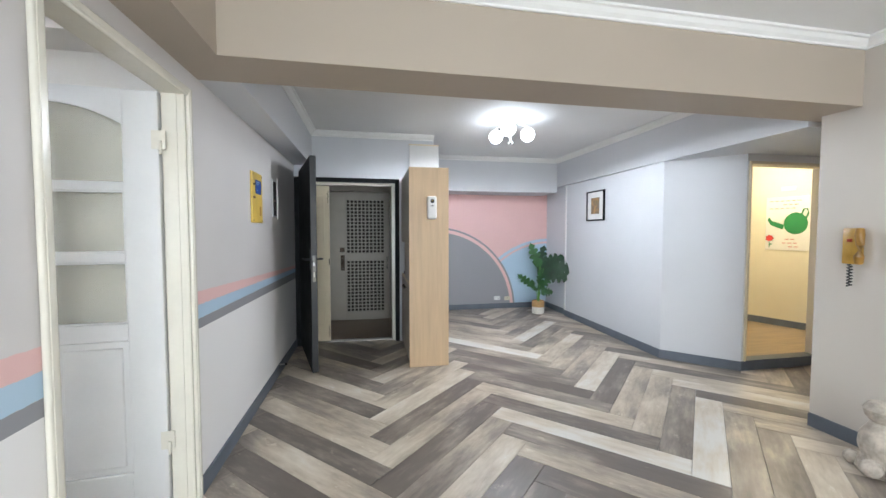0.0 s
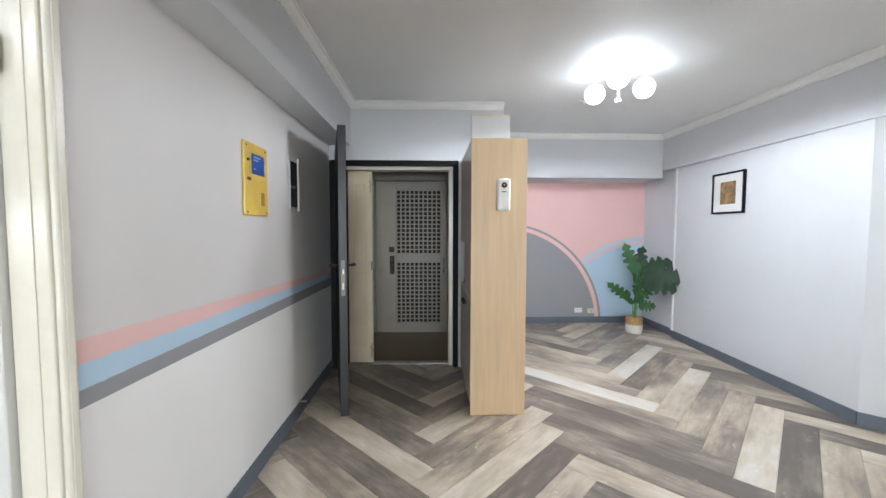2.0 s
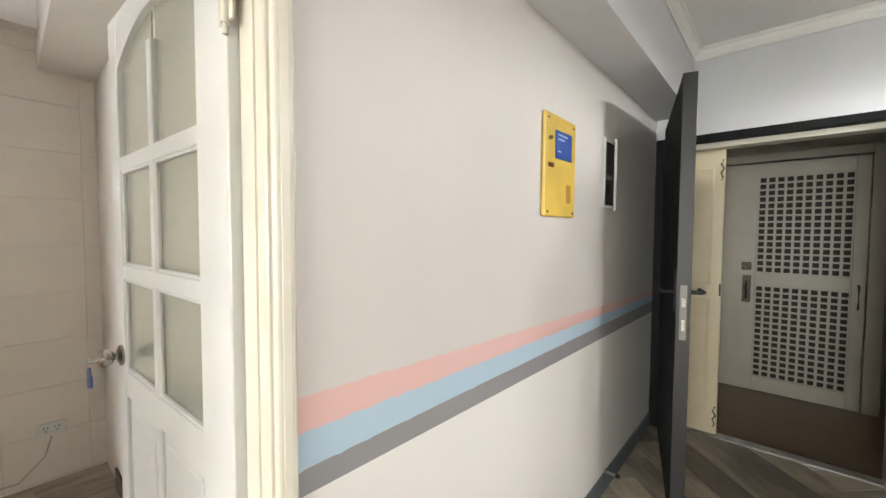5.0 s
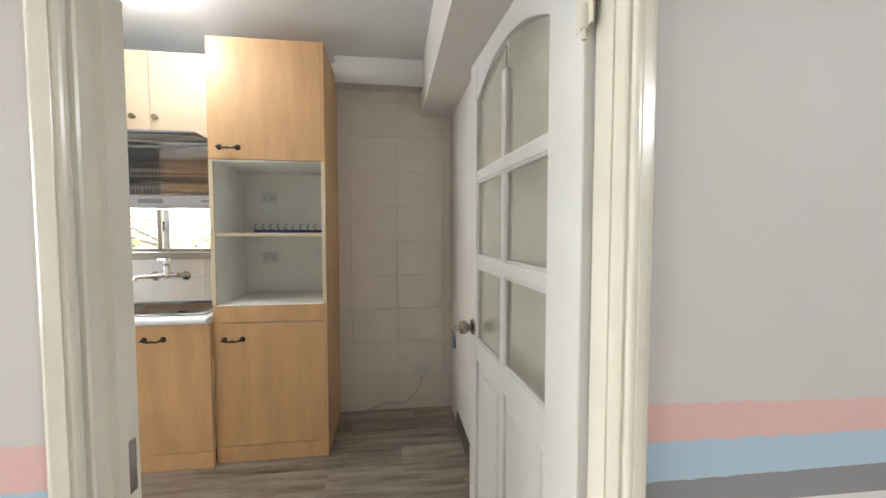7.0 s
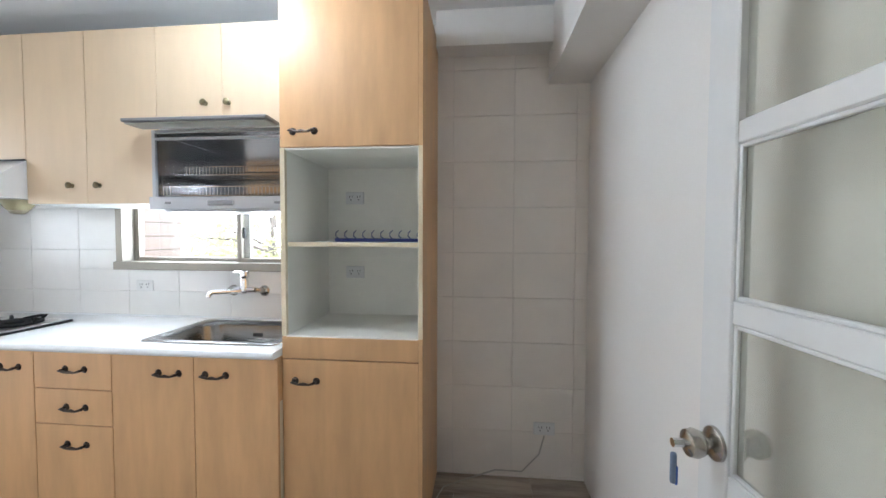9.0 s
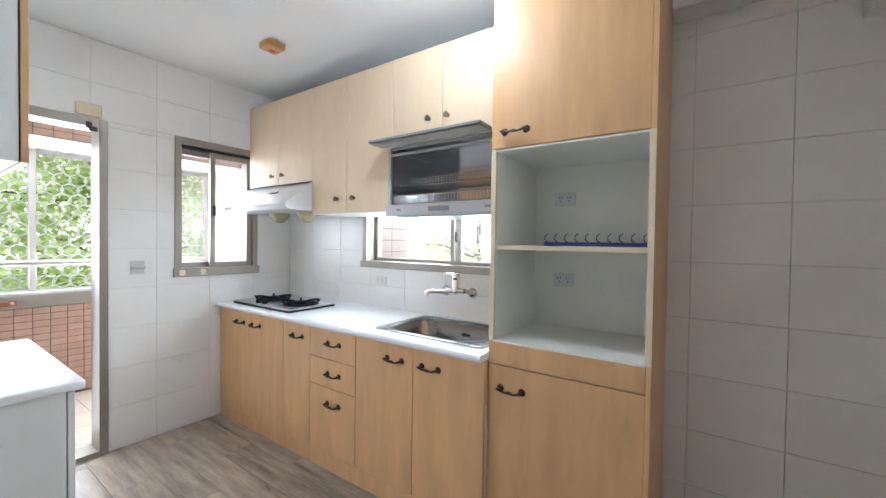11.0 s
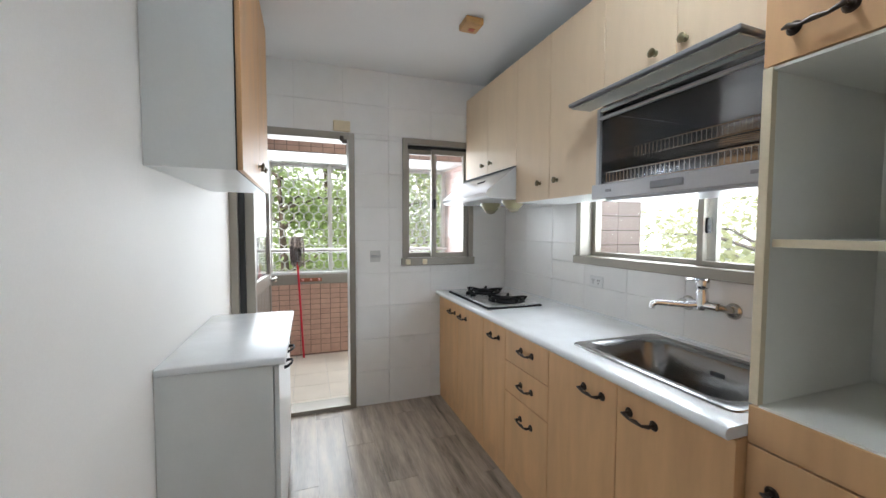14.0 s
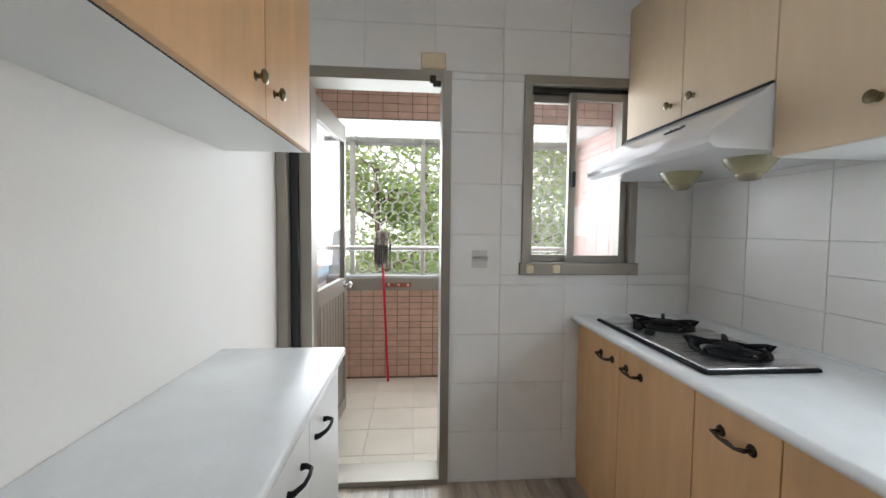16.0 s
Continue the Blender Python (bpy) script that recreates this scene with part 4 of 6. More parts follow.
def kitchen_door():
    """Six-light door, swung into the kitchen. Local x runs from the hinge to the latch, y = 0 is the face towards the room."""
    ang = math.degrees(math.atan2(2.03 - 2.076, -0.965 + 0.108))
    d = thing("kitchen_door", "open white glazed kitchen door with six panes", "door", (-0.108, 2.076, 0.008), ang)
    L, T, Z = 0.865, -0.036, 2.06
    cols, rows = ((0.152, 0.455), (0.492, 0.778)), ((0.945, 1.24), (1.287, 1.581), (1.625, 1.9))
    part("stile", bx((0, T, 0), (cols[0][0], 0, Z), 0.003), M_doorw, d, local=True)
    part("stile", bx((cols[1][1], T, 0), (L, 0, Z), 0.003), M_doorw, d, local=True)
    part("mullion", bx((cols[0][1], T + 0.003, 0.2), (cols[1][0], -0.003, 1.9), 0.003), M_doorw, d, local=True)
    for z0, z1 in ((0, 0.2), (0.86, rows[0][0]), (rows[0][1], rows[1][0]), (rows[1][1], rows[2][0])):
        part("rail", bx((cols[0][0], T + 0.002, z0), (cols[1][1], -0.002, z1), 0.003), M_doorw, d, local=True)
    # arched head rail
    n = 16
    out = [(cols[0][0], Z), (cols[1][1], Z)]
    for k in range(n + 1):
        x = cols[1][1] - (cols[1][1] - cols[0][0]) * k / n
        s = (x - (cols[0][0] + cols[1][1]) / 2) / ((cols[1][1] - cols[0][0]) / 2)
        out.append((x, 1.895 + 0.09 * (1 - s * s)))
    part("arched_rail", prism(out, T + 0.002, -0.002, "y"), M_doorw, d, local=True)
    for x0, x1 in cols:
        for z0, z1 in rows:
            top = z1 + (0.09 if z1 > 1.8 else 0)
            part("pane", bx((x0 - 0.004, -0.02, z0 - 0.004), (x1 + 0.004, -0.016, top)), M_doorgl, d, "frosted glass pane", local=True).visible_shadow = False
            if z1 < 1.8:
                part("bead", boxes(((x0, -0.016, z0), (x0 + 0.008, -0.006, z1)), ((x1 - 0.008, -0.016, z0), (x1, -0.006, z1)), ((x0 + 0.008, -0.016, z0), (x1 - 0.008, -0.006, z0 + 0.008)), ((x0 + 0.008, -0.016, z1 - 0.008), (x1 - 0.008, -0.006, z1)), bevel=0.002), M_doorw, d, local=True)
        part("panel", boxes(((x0, -0.024, 0.2), (x1, -0.012, 0.86)), ((x0 + 0.03, -0.03, 0.235), (x1 - 0.03, -0.005, 0.825)), bevel=0.005), M_doorw, d, local=True)
    for s in (1, -1):
        y = 0 if s > 0 else T
        k = part("door_knob", lathe([(0.012, 0), (0.011, 0.02), (0.024, 0.028), (0.029, 0.042), (0.026, 0.056), (0.012, 0.062)], (L - 0.055, y, 0.99), 22, "y" if s > 0 else "-y"), M_nickel, d, "worn nickel door knob", smooth=True, local=True)
        part("rosette", lathe([(0.034, 0), (0.033, 0.006), (0.02, 0.012)], (L - 0.055, y, 0.99), 24, "y" if s > 0 else "-y"), M_nickel, k, smooth=True, local=True)
    key = thing("key_tag", "blue key tag hanging from the door knob", "key tag", (-0.9, 1.97, 0.88))
    bm = rod((L - 0.055, 0.06, 0.99), (L - 0.055, 0.085, 0.99), 0.009)
    M = basis(d)
    bm.transform(M)
    part("key_head", bm, M_chrome, key)
    b2 = bx((L - 0.061, 0.076, 0.905), (L - 0.049, 0.088, 0.97), 0.005, 2)
    b2.transform(M)
    part("tag", b2, mat("grey_blue_tag", (0.12, 0.16, 0.24), 0.35), key, "grey and blue plastic tag")
    b3 = bx((L - 0.0625, 0.074, 0.903), (L - 0.0475, 0.081, 0.945), 0.004)
    b3.transform(M)
    part("tag_blue", b3, mat("tag_blue_plastic", (0.02, 0.08, 0.35), 0.35), key)
    for z in (0.3, 1.78):
        part("hinge", join(rod((-0.008, 0.004, z), (-0.008, 0.004, z + 0.045), 0.008), bx((-0.03, -0.003, z + 0.005), (0.03, 0.001, z + 0.095)), rod((-0.008, 0.004, z - 0.02), (-0.008, 0.004, z), 0.005)), M_cream, d, "painted butt hinge", local=True)


kitchen_door()


# ---- kitchen fittings ----
def bar_handle(parent, x, y, z, w=0.1, out=-1, material=None):
    """Bar on two round rosettes, for fronts that face along x."""
    m = material or M_bronze
    s = 1 if out < 0 else -1
    o = 0.024
    h = part("handle", tube([(x + o, y - w / 2 - 0.012, z - 0.002), (x + o, y - w / 2, z), (x + o * 1.1, y - w / 4, z - 0.008), (x + o * 1.1, y, z - 0.005), (x + o * 1.1, y + w / 4, z - 0.008), (x + o, y + w / 2, z), (x + o, y + w / 2 + 0.006, z)], [0.003, 0.007, 0.0045, 0.0075, 0.0045, 0.007, 0.004], 8), m, parent, "dark bronze bar handle", smooth=True)
    for e in (-1, 1):
        a, b = (x, y + e * w / 2, z), (x + o, y + e * w / 2, z)
        part("rosette", join(rod(a, ((a[0] * 3 + b[0]) / 4, a[1], a[2]), 0.017, 0.012), rod(a, b, 0.006)), m, h, smooth=True)


def knob(parent, x, y, z, out):
    return part("knob", lathe([(0.012, 0), (0.006, 0.004), (0.006, 0.012), (0.016, 0.018), (0.017, 0.024), (0.008, 0.029)], (x, y, z), 16, out), M_knob, parent, "antique brass knob", smooth=True)


FX = -1.722      # front of the base doors


def base_unit(name, label, y0, y1, fronts):
    c = thing(name, label, "cabinet", ((FX - 2.33) / 2, (y0 + y1) / 2, 0), group="base cabinets under the worktop")
    part("carcass", bx((-2.328, y0 + 0.001, 0.1), (FX - 0.02, y1 - 0.001, 0.655)), M_edge, c)
    part("end_panel", bx((FX - 0.08, y1 - 0.018, 0.656), (FX - 0.0185, y1 - 0.001, 0.858)), M_maple, c)
    part("plinth", bx((FX - 0.04, y0 + 0.001, 0.002), (FX - 0.006, y1 - 0.001, 0.1)), M_maple, c)
    for nm, a, b, z0, z1, hy, hz in fronts:
        f = part(nm, bx((FX - 0.018, a + 0.0018, z0), (FX, b - 0.0018, z1), 0.0015), M_maple, c)
        bar_handle(f, FX, hy, hz, out=-1)


base_unit("base_cabinet", "maple base cabinet with two doors under the hob", -1.7, -0.855, [("door", -1.7, -1.291, 0.105, 0.858, -1.4, 0.775), ("door", -1.291, -0.855, 0.105, 0.858, -1.19, 0.775)])
base_unit("base_cabinet", "narrow maple base cabinet with one door", -0.855, -0.569, [("door", -0.855, -0.569, 0.105, 0.858, -0.7, 0.775)])
base_unit("drawer_cabinet", "maple drawer unit with three drawers", -0.569, -0.16, [("drawer", -0.569, -0.16, 0.68, 0.858, -0.35, 0.775), ("drawer", -0.569, -0.16, 0.508, 0.676, -0.35, 0.592), ("drawer", -0.569, -0.16, 0.105, 0.504, -0.35, 0.412)])
base_unit("sink_cabinet", "maple sink cabinet with two doors", -0.16, 0.656, [("door", -0.16, 0.254, 0.105, 0.858, 0.13, 0.775), ("door", 0.254, 0.6593, 0.105, 0.858, 0.36, 0.775)])

SINK = (-2.27, -1.79, -0.09, 0.61)


def worktop():
    w = thing("worktop", "white laminate worktop with rounded front edge", "worktop", (-2.0, -0.52, 0.862))
    x0, x1, y0, y1 = SINK
    n = 6
    nose = [(-1.715, 0.862), (-1.698, 0.862)] + [(-1.703 + 0.016 * math.cos(a), 0.879 + 0.016 * math.sin(a)) for a in [-1.2 + k * 2.77 / n for k in range(n + 1)]] + [(-1.76, 0.895), (-1.76, 0.862)]
    bm = bmesh.new()
    ends = [[bm.verts.new((u, y, v)) for u, v in nose] for y in (KY0 + 0.002, 0.654)]
    bm.faces.new(ends[0])
    bm.faces.new(ends[1])
    for i in range(len(nose)):
        j = (i + 1) % len(nose)
        bm.faces.new((ends[0][i], ends[0][j], ends[1][j], ends[1][i]))
    for lo, hi in (((-2.332, KY0 + 0.002, 0.862), (-1.76, y0 + 0.02, 0.895)), ((-2.332, y1 - 0.02, 0.862), (-1.76, 0.654, 0.895)), ((-2.332, y0 + 0.02, 0.862), (x0 + 0.02, y1 - 0.02, 0.895)), ((x1 - 0.02, y0 + 0.02, 0.862), (-1.76, y1 - 0.02, 0.895))):
        part("slab", bx(lo, hi), M_top, w)
    part("front_edge", bm, M_top, w, "rounded front edge", smooth=True)
    part("seam_trim", bx((-2.3335, KY0 + 0.01, 0.895), (-2.326, 0.654, 0.905)), M_top, w)


worktop()


def rounded_rect(x0, x1, y0, y1, r, n=6):
    out = []
    for cx, cy, a0 in ((x1 - r, y1 - r, 0), (x0 + r, y1 - r, 90), (x0 + r, y0 + r, 180), (x1 - r, y0 + r, 270)):
        for k in range(n + 1):
            a = radians(a0 + 90 * k / n)
            out.append((cx + r * math.cos(a), cy + r * math.sin(a)))
    return out


def sink():
    s = thing("kitchen_sink", "stainless steel drop-in sink bowl", "sink", ((SINK[0] + SINK[1]) / 2, (SINK[2] + SINK[3]) / 2, 0.69))
    x0, x1, y0, y1 = SINK
    loops = [(0, 0.03, 0.896), (0.002, 0.03, 0.901), (0.012, 0.03, 0.903), (0.035, 0.06, 0.902), (0.045, 0.09, 0.896), (0.055, 0.09, 0.88), (0.075, 0.09, 0.73), (0.11, 0.08, 0.705), (0.19, 0.04, 0.698)]
    bm = bmesh.new()
    rings = [[bm.verts.new((u, v, z)) for u, v in rounded_rect(x0 + e, x1 - e, y0 + e, y1 - e, r)] for e, r, z in loops]
    for a, b in zip(rings, rings[1:]):
        for i in range(len(a)):
            j = (i + 1) % len(a)
            bm.faces.new((a[i], a[j], b[j], b[i]))
    bm.faces.new(rings[-1])
    part("bowl", bm, M_sink, s, smooth=True)
    part("drain", lathe([(0.045, 0), (0.043, 0.004), (0.03, 0.002), (0.005, 0.001)], ((x0 + x1) / 2, y1 - 0.2, 0.699), 24), M_chrome, s, smooth=True)
    part("overflow", bx((x0 + 0.056, 0.24, 0.82), (x0 + 0.066, 0.3, 0.84), 0.004), M_dark, s, "dark overflow slot")
    part("stopper", bx((x0 + 0.02, y1 - 0.05, 0.903), (x0 + 0.05, y1 - 0.01, 0.925), 0.004), M_dark, s, "black stopper")


sink()


def faucet():
    f = thing("wall_faucet", "chrome wall mounted mixer faucet", "faucet", (-2.334, 0.16, 1.08))
    b = part("body", join(rod((-2.27, 0.09, 1.085), (-2.27, 0.22, 1.085), 0.017), lathe([(0.022, -0.02), (0.026, 0), (0.024, 0.05), (0.018, 0.07)], (-2.27, 0.15, 1.085), 18)), M_chrome, f, smooth=True)
    part("lever", join(lathe([(0.02, 0), (0.027, 0.008), (0.028, 0.035), (0.022, 0.045), (0.006, 0.048)], (-2.27, 0.15, 1.152), 18), tube([(-2.255, 0.15, 1.19), (-2.22, 0.14, 1.196), (-2.195, 0.135, 1.197)], [0.008, 0.006, 0.007], 8)), M_chrome, f, smooth=True)
    part("spout", tube([(-2.27, 0.15, 1.085), (-2.23, 0.12, 1.08), (-2.18, 0.085, 1.083), (-2.13, 0.05, 1.086), (-2.115, 0.04, 1.078), (-2.113, 0.038, 1.062)], [0.016, 0.014, 0.0125, 0.0125, 0.014, 0.014], 12), M_chrome, f, smooth=True)
    for y in (0.04, 0.24):
        part("arm", tube([(-2.27, 0.1 + (0.12 if y > 0.1 else -0.01), 1.085), (-2.29, y, 1.08), (-2.334, y, 1.07)], 0.014, 10), M_nickel, f, smooth=True)
        part("flange", lathe([(0.034, 0), (0.032, 0.006), (0.018, 0.016)], (-2.334, y, 1.07), 20, "x"), M_nickel, f, smooth=True)


faucet()


def gas_hob():
    h = thing("gas_hob", "two burner gas hob with black pan supports", "hob", (-1.97, -1.26, 0.896))
    x0, x1, y0, y1 = -2.15, -1.752, -1.565, -0.85
    part("tray", bx((x0, y0, 0.896), (x1, y1, 0.908), 0.004), M_black, h, "black enamel tray")
    part("plate", bx((x0 + 0.006, y0 + 0.006, 0.908), (x1 - 0.012, y1 - 0.006, 0.914), 0.002), M_steel, h, "brushed steel top plate")
    for cy, dy in ((-1.385, -1.335), (-1.02, -1.25)):
        c = (-1.975, cy, 0.914)
        br = part("burner", lathe([(0.075, 0), (0.07, 0.006), (0.05, 0.008), (0.048, 0.02), (0.035, 0.026), (0.01, 0.028)], c, 24), M_black, h, smooth=True)
        part("burner_ring", lathe([(0.09, 0), (0.088, 0.003), (0.074, 0.003)], (c[0], c[1], 0.9142), 24), M_chrome, br, smooth=True)
        sup = part("pan_support", lathe([(0.124, 0), (0.122, 0.011), (0.108, 0.011), (0.106, 0)], (c[0], c[1], 0.9145), 28), M_black, h, "black cast pan support", smooth=True)
        for k in range(5):
            a = radians(72 * k + 20)
            u = Vector((math.cos(a), math.sin(a), 0))
            part("prong", tube([Vector(c) + u * 0.12 + Vector((0, 0, 0.006)), Vector(c) + u * 0.142 + Vector((0, 0, 0.03)), Vector(c) + u * 0.122 + Vector((0, 0, 0.027)), Vector(c) + u * 0.085 + Vector((0, 0, 0.027)), Vector(c) + u * 0.045 + Vector((0, 0, 0.024))], [0.009, 0.0075, 0.009, 0.0075, 0.006], 6), M_black, sup)
        part("dial", lathe([(0.02, 0), (0.02, 0.012), (0.016, 0.02)], (-1.825, dy, 0.914), 18), M_black, h, "black control knob", smooth=True)


gas_hob()


def range_hood():
    h = thing("range_hood", "white slanted range hood with glass oil cups", "hood", (-2.0, -1.285, 1.6))
    y0, y1 = -1.698, -0.875
    prof = [(-2.33, 1.6), (-1.79, 1.602), (-1.763, 1.606), (-1.746, 1.619), (-1.744, 1.637), (-1.757, 1.656), (-1.83, 1.712), (-1.9, 1.768), (-1.95, 1.806), (-2.33, 1.806)]
    bm = bmesh.new()
    ends = [[bm.verts.new((u, y, v)) for u, v in prof] for y in (y0, y1)]
    bm.faces.new(ends[0])
    bm.faces.new(ends[1])
    for i in range(len(prof)):
        j = (i + 1) % len(prof)
        bm.faces.new((ends[0][i], ends[0][j], ends[1][j], ends[1][i]))
    part("casing", bm, mat("white_enamel", (0.74, 0.75, 0.76), 0.15, var=0.02), h, smooth=True)
    part("top_strip", bx((-1.955, y0, 1.8065), (-1.942, y1, 1.812)), M_dark, h)
    sw = part("switch_bar", bx((-0.011, -0.052, -0.003), (0.011, 0.052, 0.004), 0.002), M_dark, h, "black switch bar", local=True)
    sw.matrix_basis = basis(h).inverted() @ pose(-1.862, -1.2, 1.7385, 0, 38.7, 0)
    for dy in (-0.03, 0, 0.03):
        part("switch_key", bx((-0.005, dy - 0.008, 0.004), (0.005, dy + 0.008, 0.008), 0.001), M_steel, sw, local=True)
    amber = mat("amber_glass_cup", (0.32, 0.29, 0.17), 0.2, var=0.1)
    for y in (-1.37, -1.02):
        k = part("oil_cup", lathe([(0.082, 0), (0.079, -0.012), (0.05, -0.055), (0.043, -0.06), (0.008, -0.06)][::-1], (-2.02, y, 1.606), 24), amber, h, "smoky glass oil cup", smooth=True)
        part("cap", lathe([(0.01, -0.083), (0.03, -0.079), (0.041, -0.066), (0.041, -0.06)], (-2.02, y, 1.606), 20), mat("greasy_metal", (0.3, 0.26, 0.18), 0.4, metal=0.6), k, smooth=True)


range_hood()

UX = -1.952


def wall_unit(label, y0, y1, z0, z1, split, knobs, kz, mt):
    c = thing("wall_cabinet", label, "cabinet", (-2.14, (y0 + y1) / 2, z0), group="wall cabinets over the worktop")
    part("carcass", bx((-2.332, y0 + 0.001, z0), (UX - 0.02, y1 - 0.001, z1)), M_lam, c)
    for a, b, ky in ((y0, split, knobs[0]), (split, y1, knobs[1])):
        d = part("door", bx((UX - 0.018, a + 0.0015, z0 + 0.001), (UX, b - 0.0015, z1 - 0.002), 0.0015), mt, c)
        knob(d, UX, ky, kz, "x")


wall_unit("pale maple wall cabinet above the range hood", -1.7, -0.871, 1.814, 2.475, -1.29, (-1.36, -1.225), 1.885, M_pale)
wall_unit("tall pale maple wall cabinet with two doors", -0.871, -0.106, 1.575, 2.475, -0.511, (-0.6, -0.44), 1.67, M_pale)
wall_unit("pale maple wall cabinet above the dish dryer", -0.106, 0.656, 1.965, 2.475, 0.254, (0.165, 0.29), 2.078, M_pale)


def dish_dryer():
    d = thing("dish_dryer", "steel dish dryer with raised glass flap", "dish dryer", (-2.12, 0.27, 1.53))
    y0, y1, z0, z1, xf = -0.12, 0.652, 1.585, 1.945, -1.93
    grey = mat("silver_plastic", (0.42, 0.43, 0.45), 0.35, metal=0.4, var=0.04)
    M_dim = mat("grey_pull_plastic", (0.2, 0.2, 0.21), 0.4, var=0.05)
    inner = mat("dark_polished_steel", (0.44, 0.445, 0.455), 0.11, metal=0.95, var=0.1, scale=3, bump=0.02, stretch=(1, 1, 8))
    part("back", bx((-2.325, y0 + 0.02, z0), (-2.315, y1, z1)), inner, d, "dark polished back")
    part("side", bx((-2.325, y0, z0 - 0.03), (xf, y0 + 0.02, z1), 0.002), grey, d)
    part("side", bx((-2.325, y1 - 0.012, z0 - 0.03), (xf, y1, z1), 0.002), grey, d)
    part("top", bx((-2.325, y0 + 0.02, z1 - 0.02), (xf, y1 - 0.012, z1), 0.002), inner, d)
    part("base", boxes(((-2.325, y0 + 0.02, z0 - 0.03), (xf, y1 - 0.012, z0)), ((-2.2, y0 + 0.07, z0 - 0.055), (xf + 0.004, y1 - 0.012, z0 - 0.03)), bevel=0.003), grey, d)
    part("top_rail", bx((xf - 0.012, y0 + 0.02, z1 - 0.052), (xf + 0.003, y1 - 0.012, z1 - 0.038), 0.003), grey, d, "silver upper rail")
    fr = part("front_panel", bx((xf, y0, z0 - 0.045), (xf + 0.022, y1, z0 + 0.02), 0.005, 2), grey, d, "silver front bar")
    part("handle", bx((xf + 0.022, 0.2, z0 - 0.026), (xf + 0.03, 0.34, z0 + 0.002), 0.004), M_dim, fr, "recessed pull with buttons")
    part("button", bx((xf + 0.022, 0.02 - 0.05, z0 - 0.018), (xf + 0.026, 0.0, z0 - 0.006)), M_dim, fr)
    part("button", bx((xf + 0.022, 0.55, z0 - 0.018), (xf + 0.026, 0.6, z0 - 0.006)), M_dim, fr)
    # the raised flap
    fl = part("flap", bx((0, -0.168, -0.008), (0.12, 0.57, 0.008), 0.003), M_dim, d, "raised grey framed flap")
    fl.matrix_basis = basis(d).inverted() @ pose(xf + 0.002, 0, z1 + 0.014, 0, -2, 0) @ Matrix.Translation(basis(d).translation)
    part("flap_glass", bx((xf + 0.012, -0.155, z1 + 0.001), (xf + 0.112, 0.56, z1 + 0.005)), mat("pale_flap_glass", (0.5, 0.52, 0.47), 0.25), d, "pale glass under the flap")
    part("liner", bx((-2.314, y0 + 0.0205, z0 + 0.001), (xf - 0.012, y0 + 0.023, z1 - 0.021)), inner, d, "dark polished liner")
    wires = mat("wire_chrome", (0.45, 0.43, 0.4), 0.22, metal=0.9)
    for z, xa, xb, nm in ((z0 + 0.03, -2.28, xf - 0.03, "lower_rack"), (z0 + 0.16, -2.3, -2.12, "upper_rack")):
        bm = bmesh.new()
        for x in (xa, xb):
            add_rod(bm, (x, y0 + 0.03, z), (x, y1 - 0.02, z), 0.003, seg=6)
            add_rod(bm, (x, y0 + 0.03, z + 0.045), (x, y1 - 0.02, z + 0.045), 0.003, seg=6)
        k = 0
        y = y0 + 0.035
        while y < y1 - 0.02:
            add_rod(bm, (xa, y, z), (xb, y, z), 0.0018, seg=5)
            add_rod(bm, (xb, y, z), (xb, y, z + 0.045), 0.0018, seg=5)
            y += 0.02
        part(nm, bm, wires, d, "chrome wire rack")


dish_dryer()


M_niche = mat("warm_white_laminate", (0.81, 0.8, 0.735), 0.4, var=0.02)


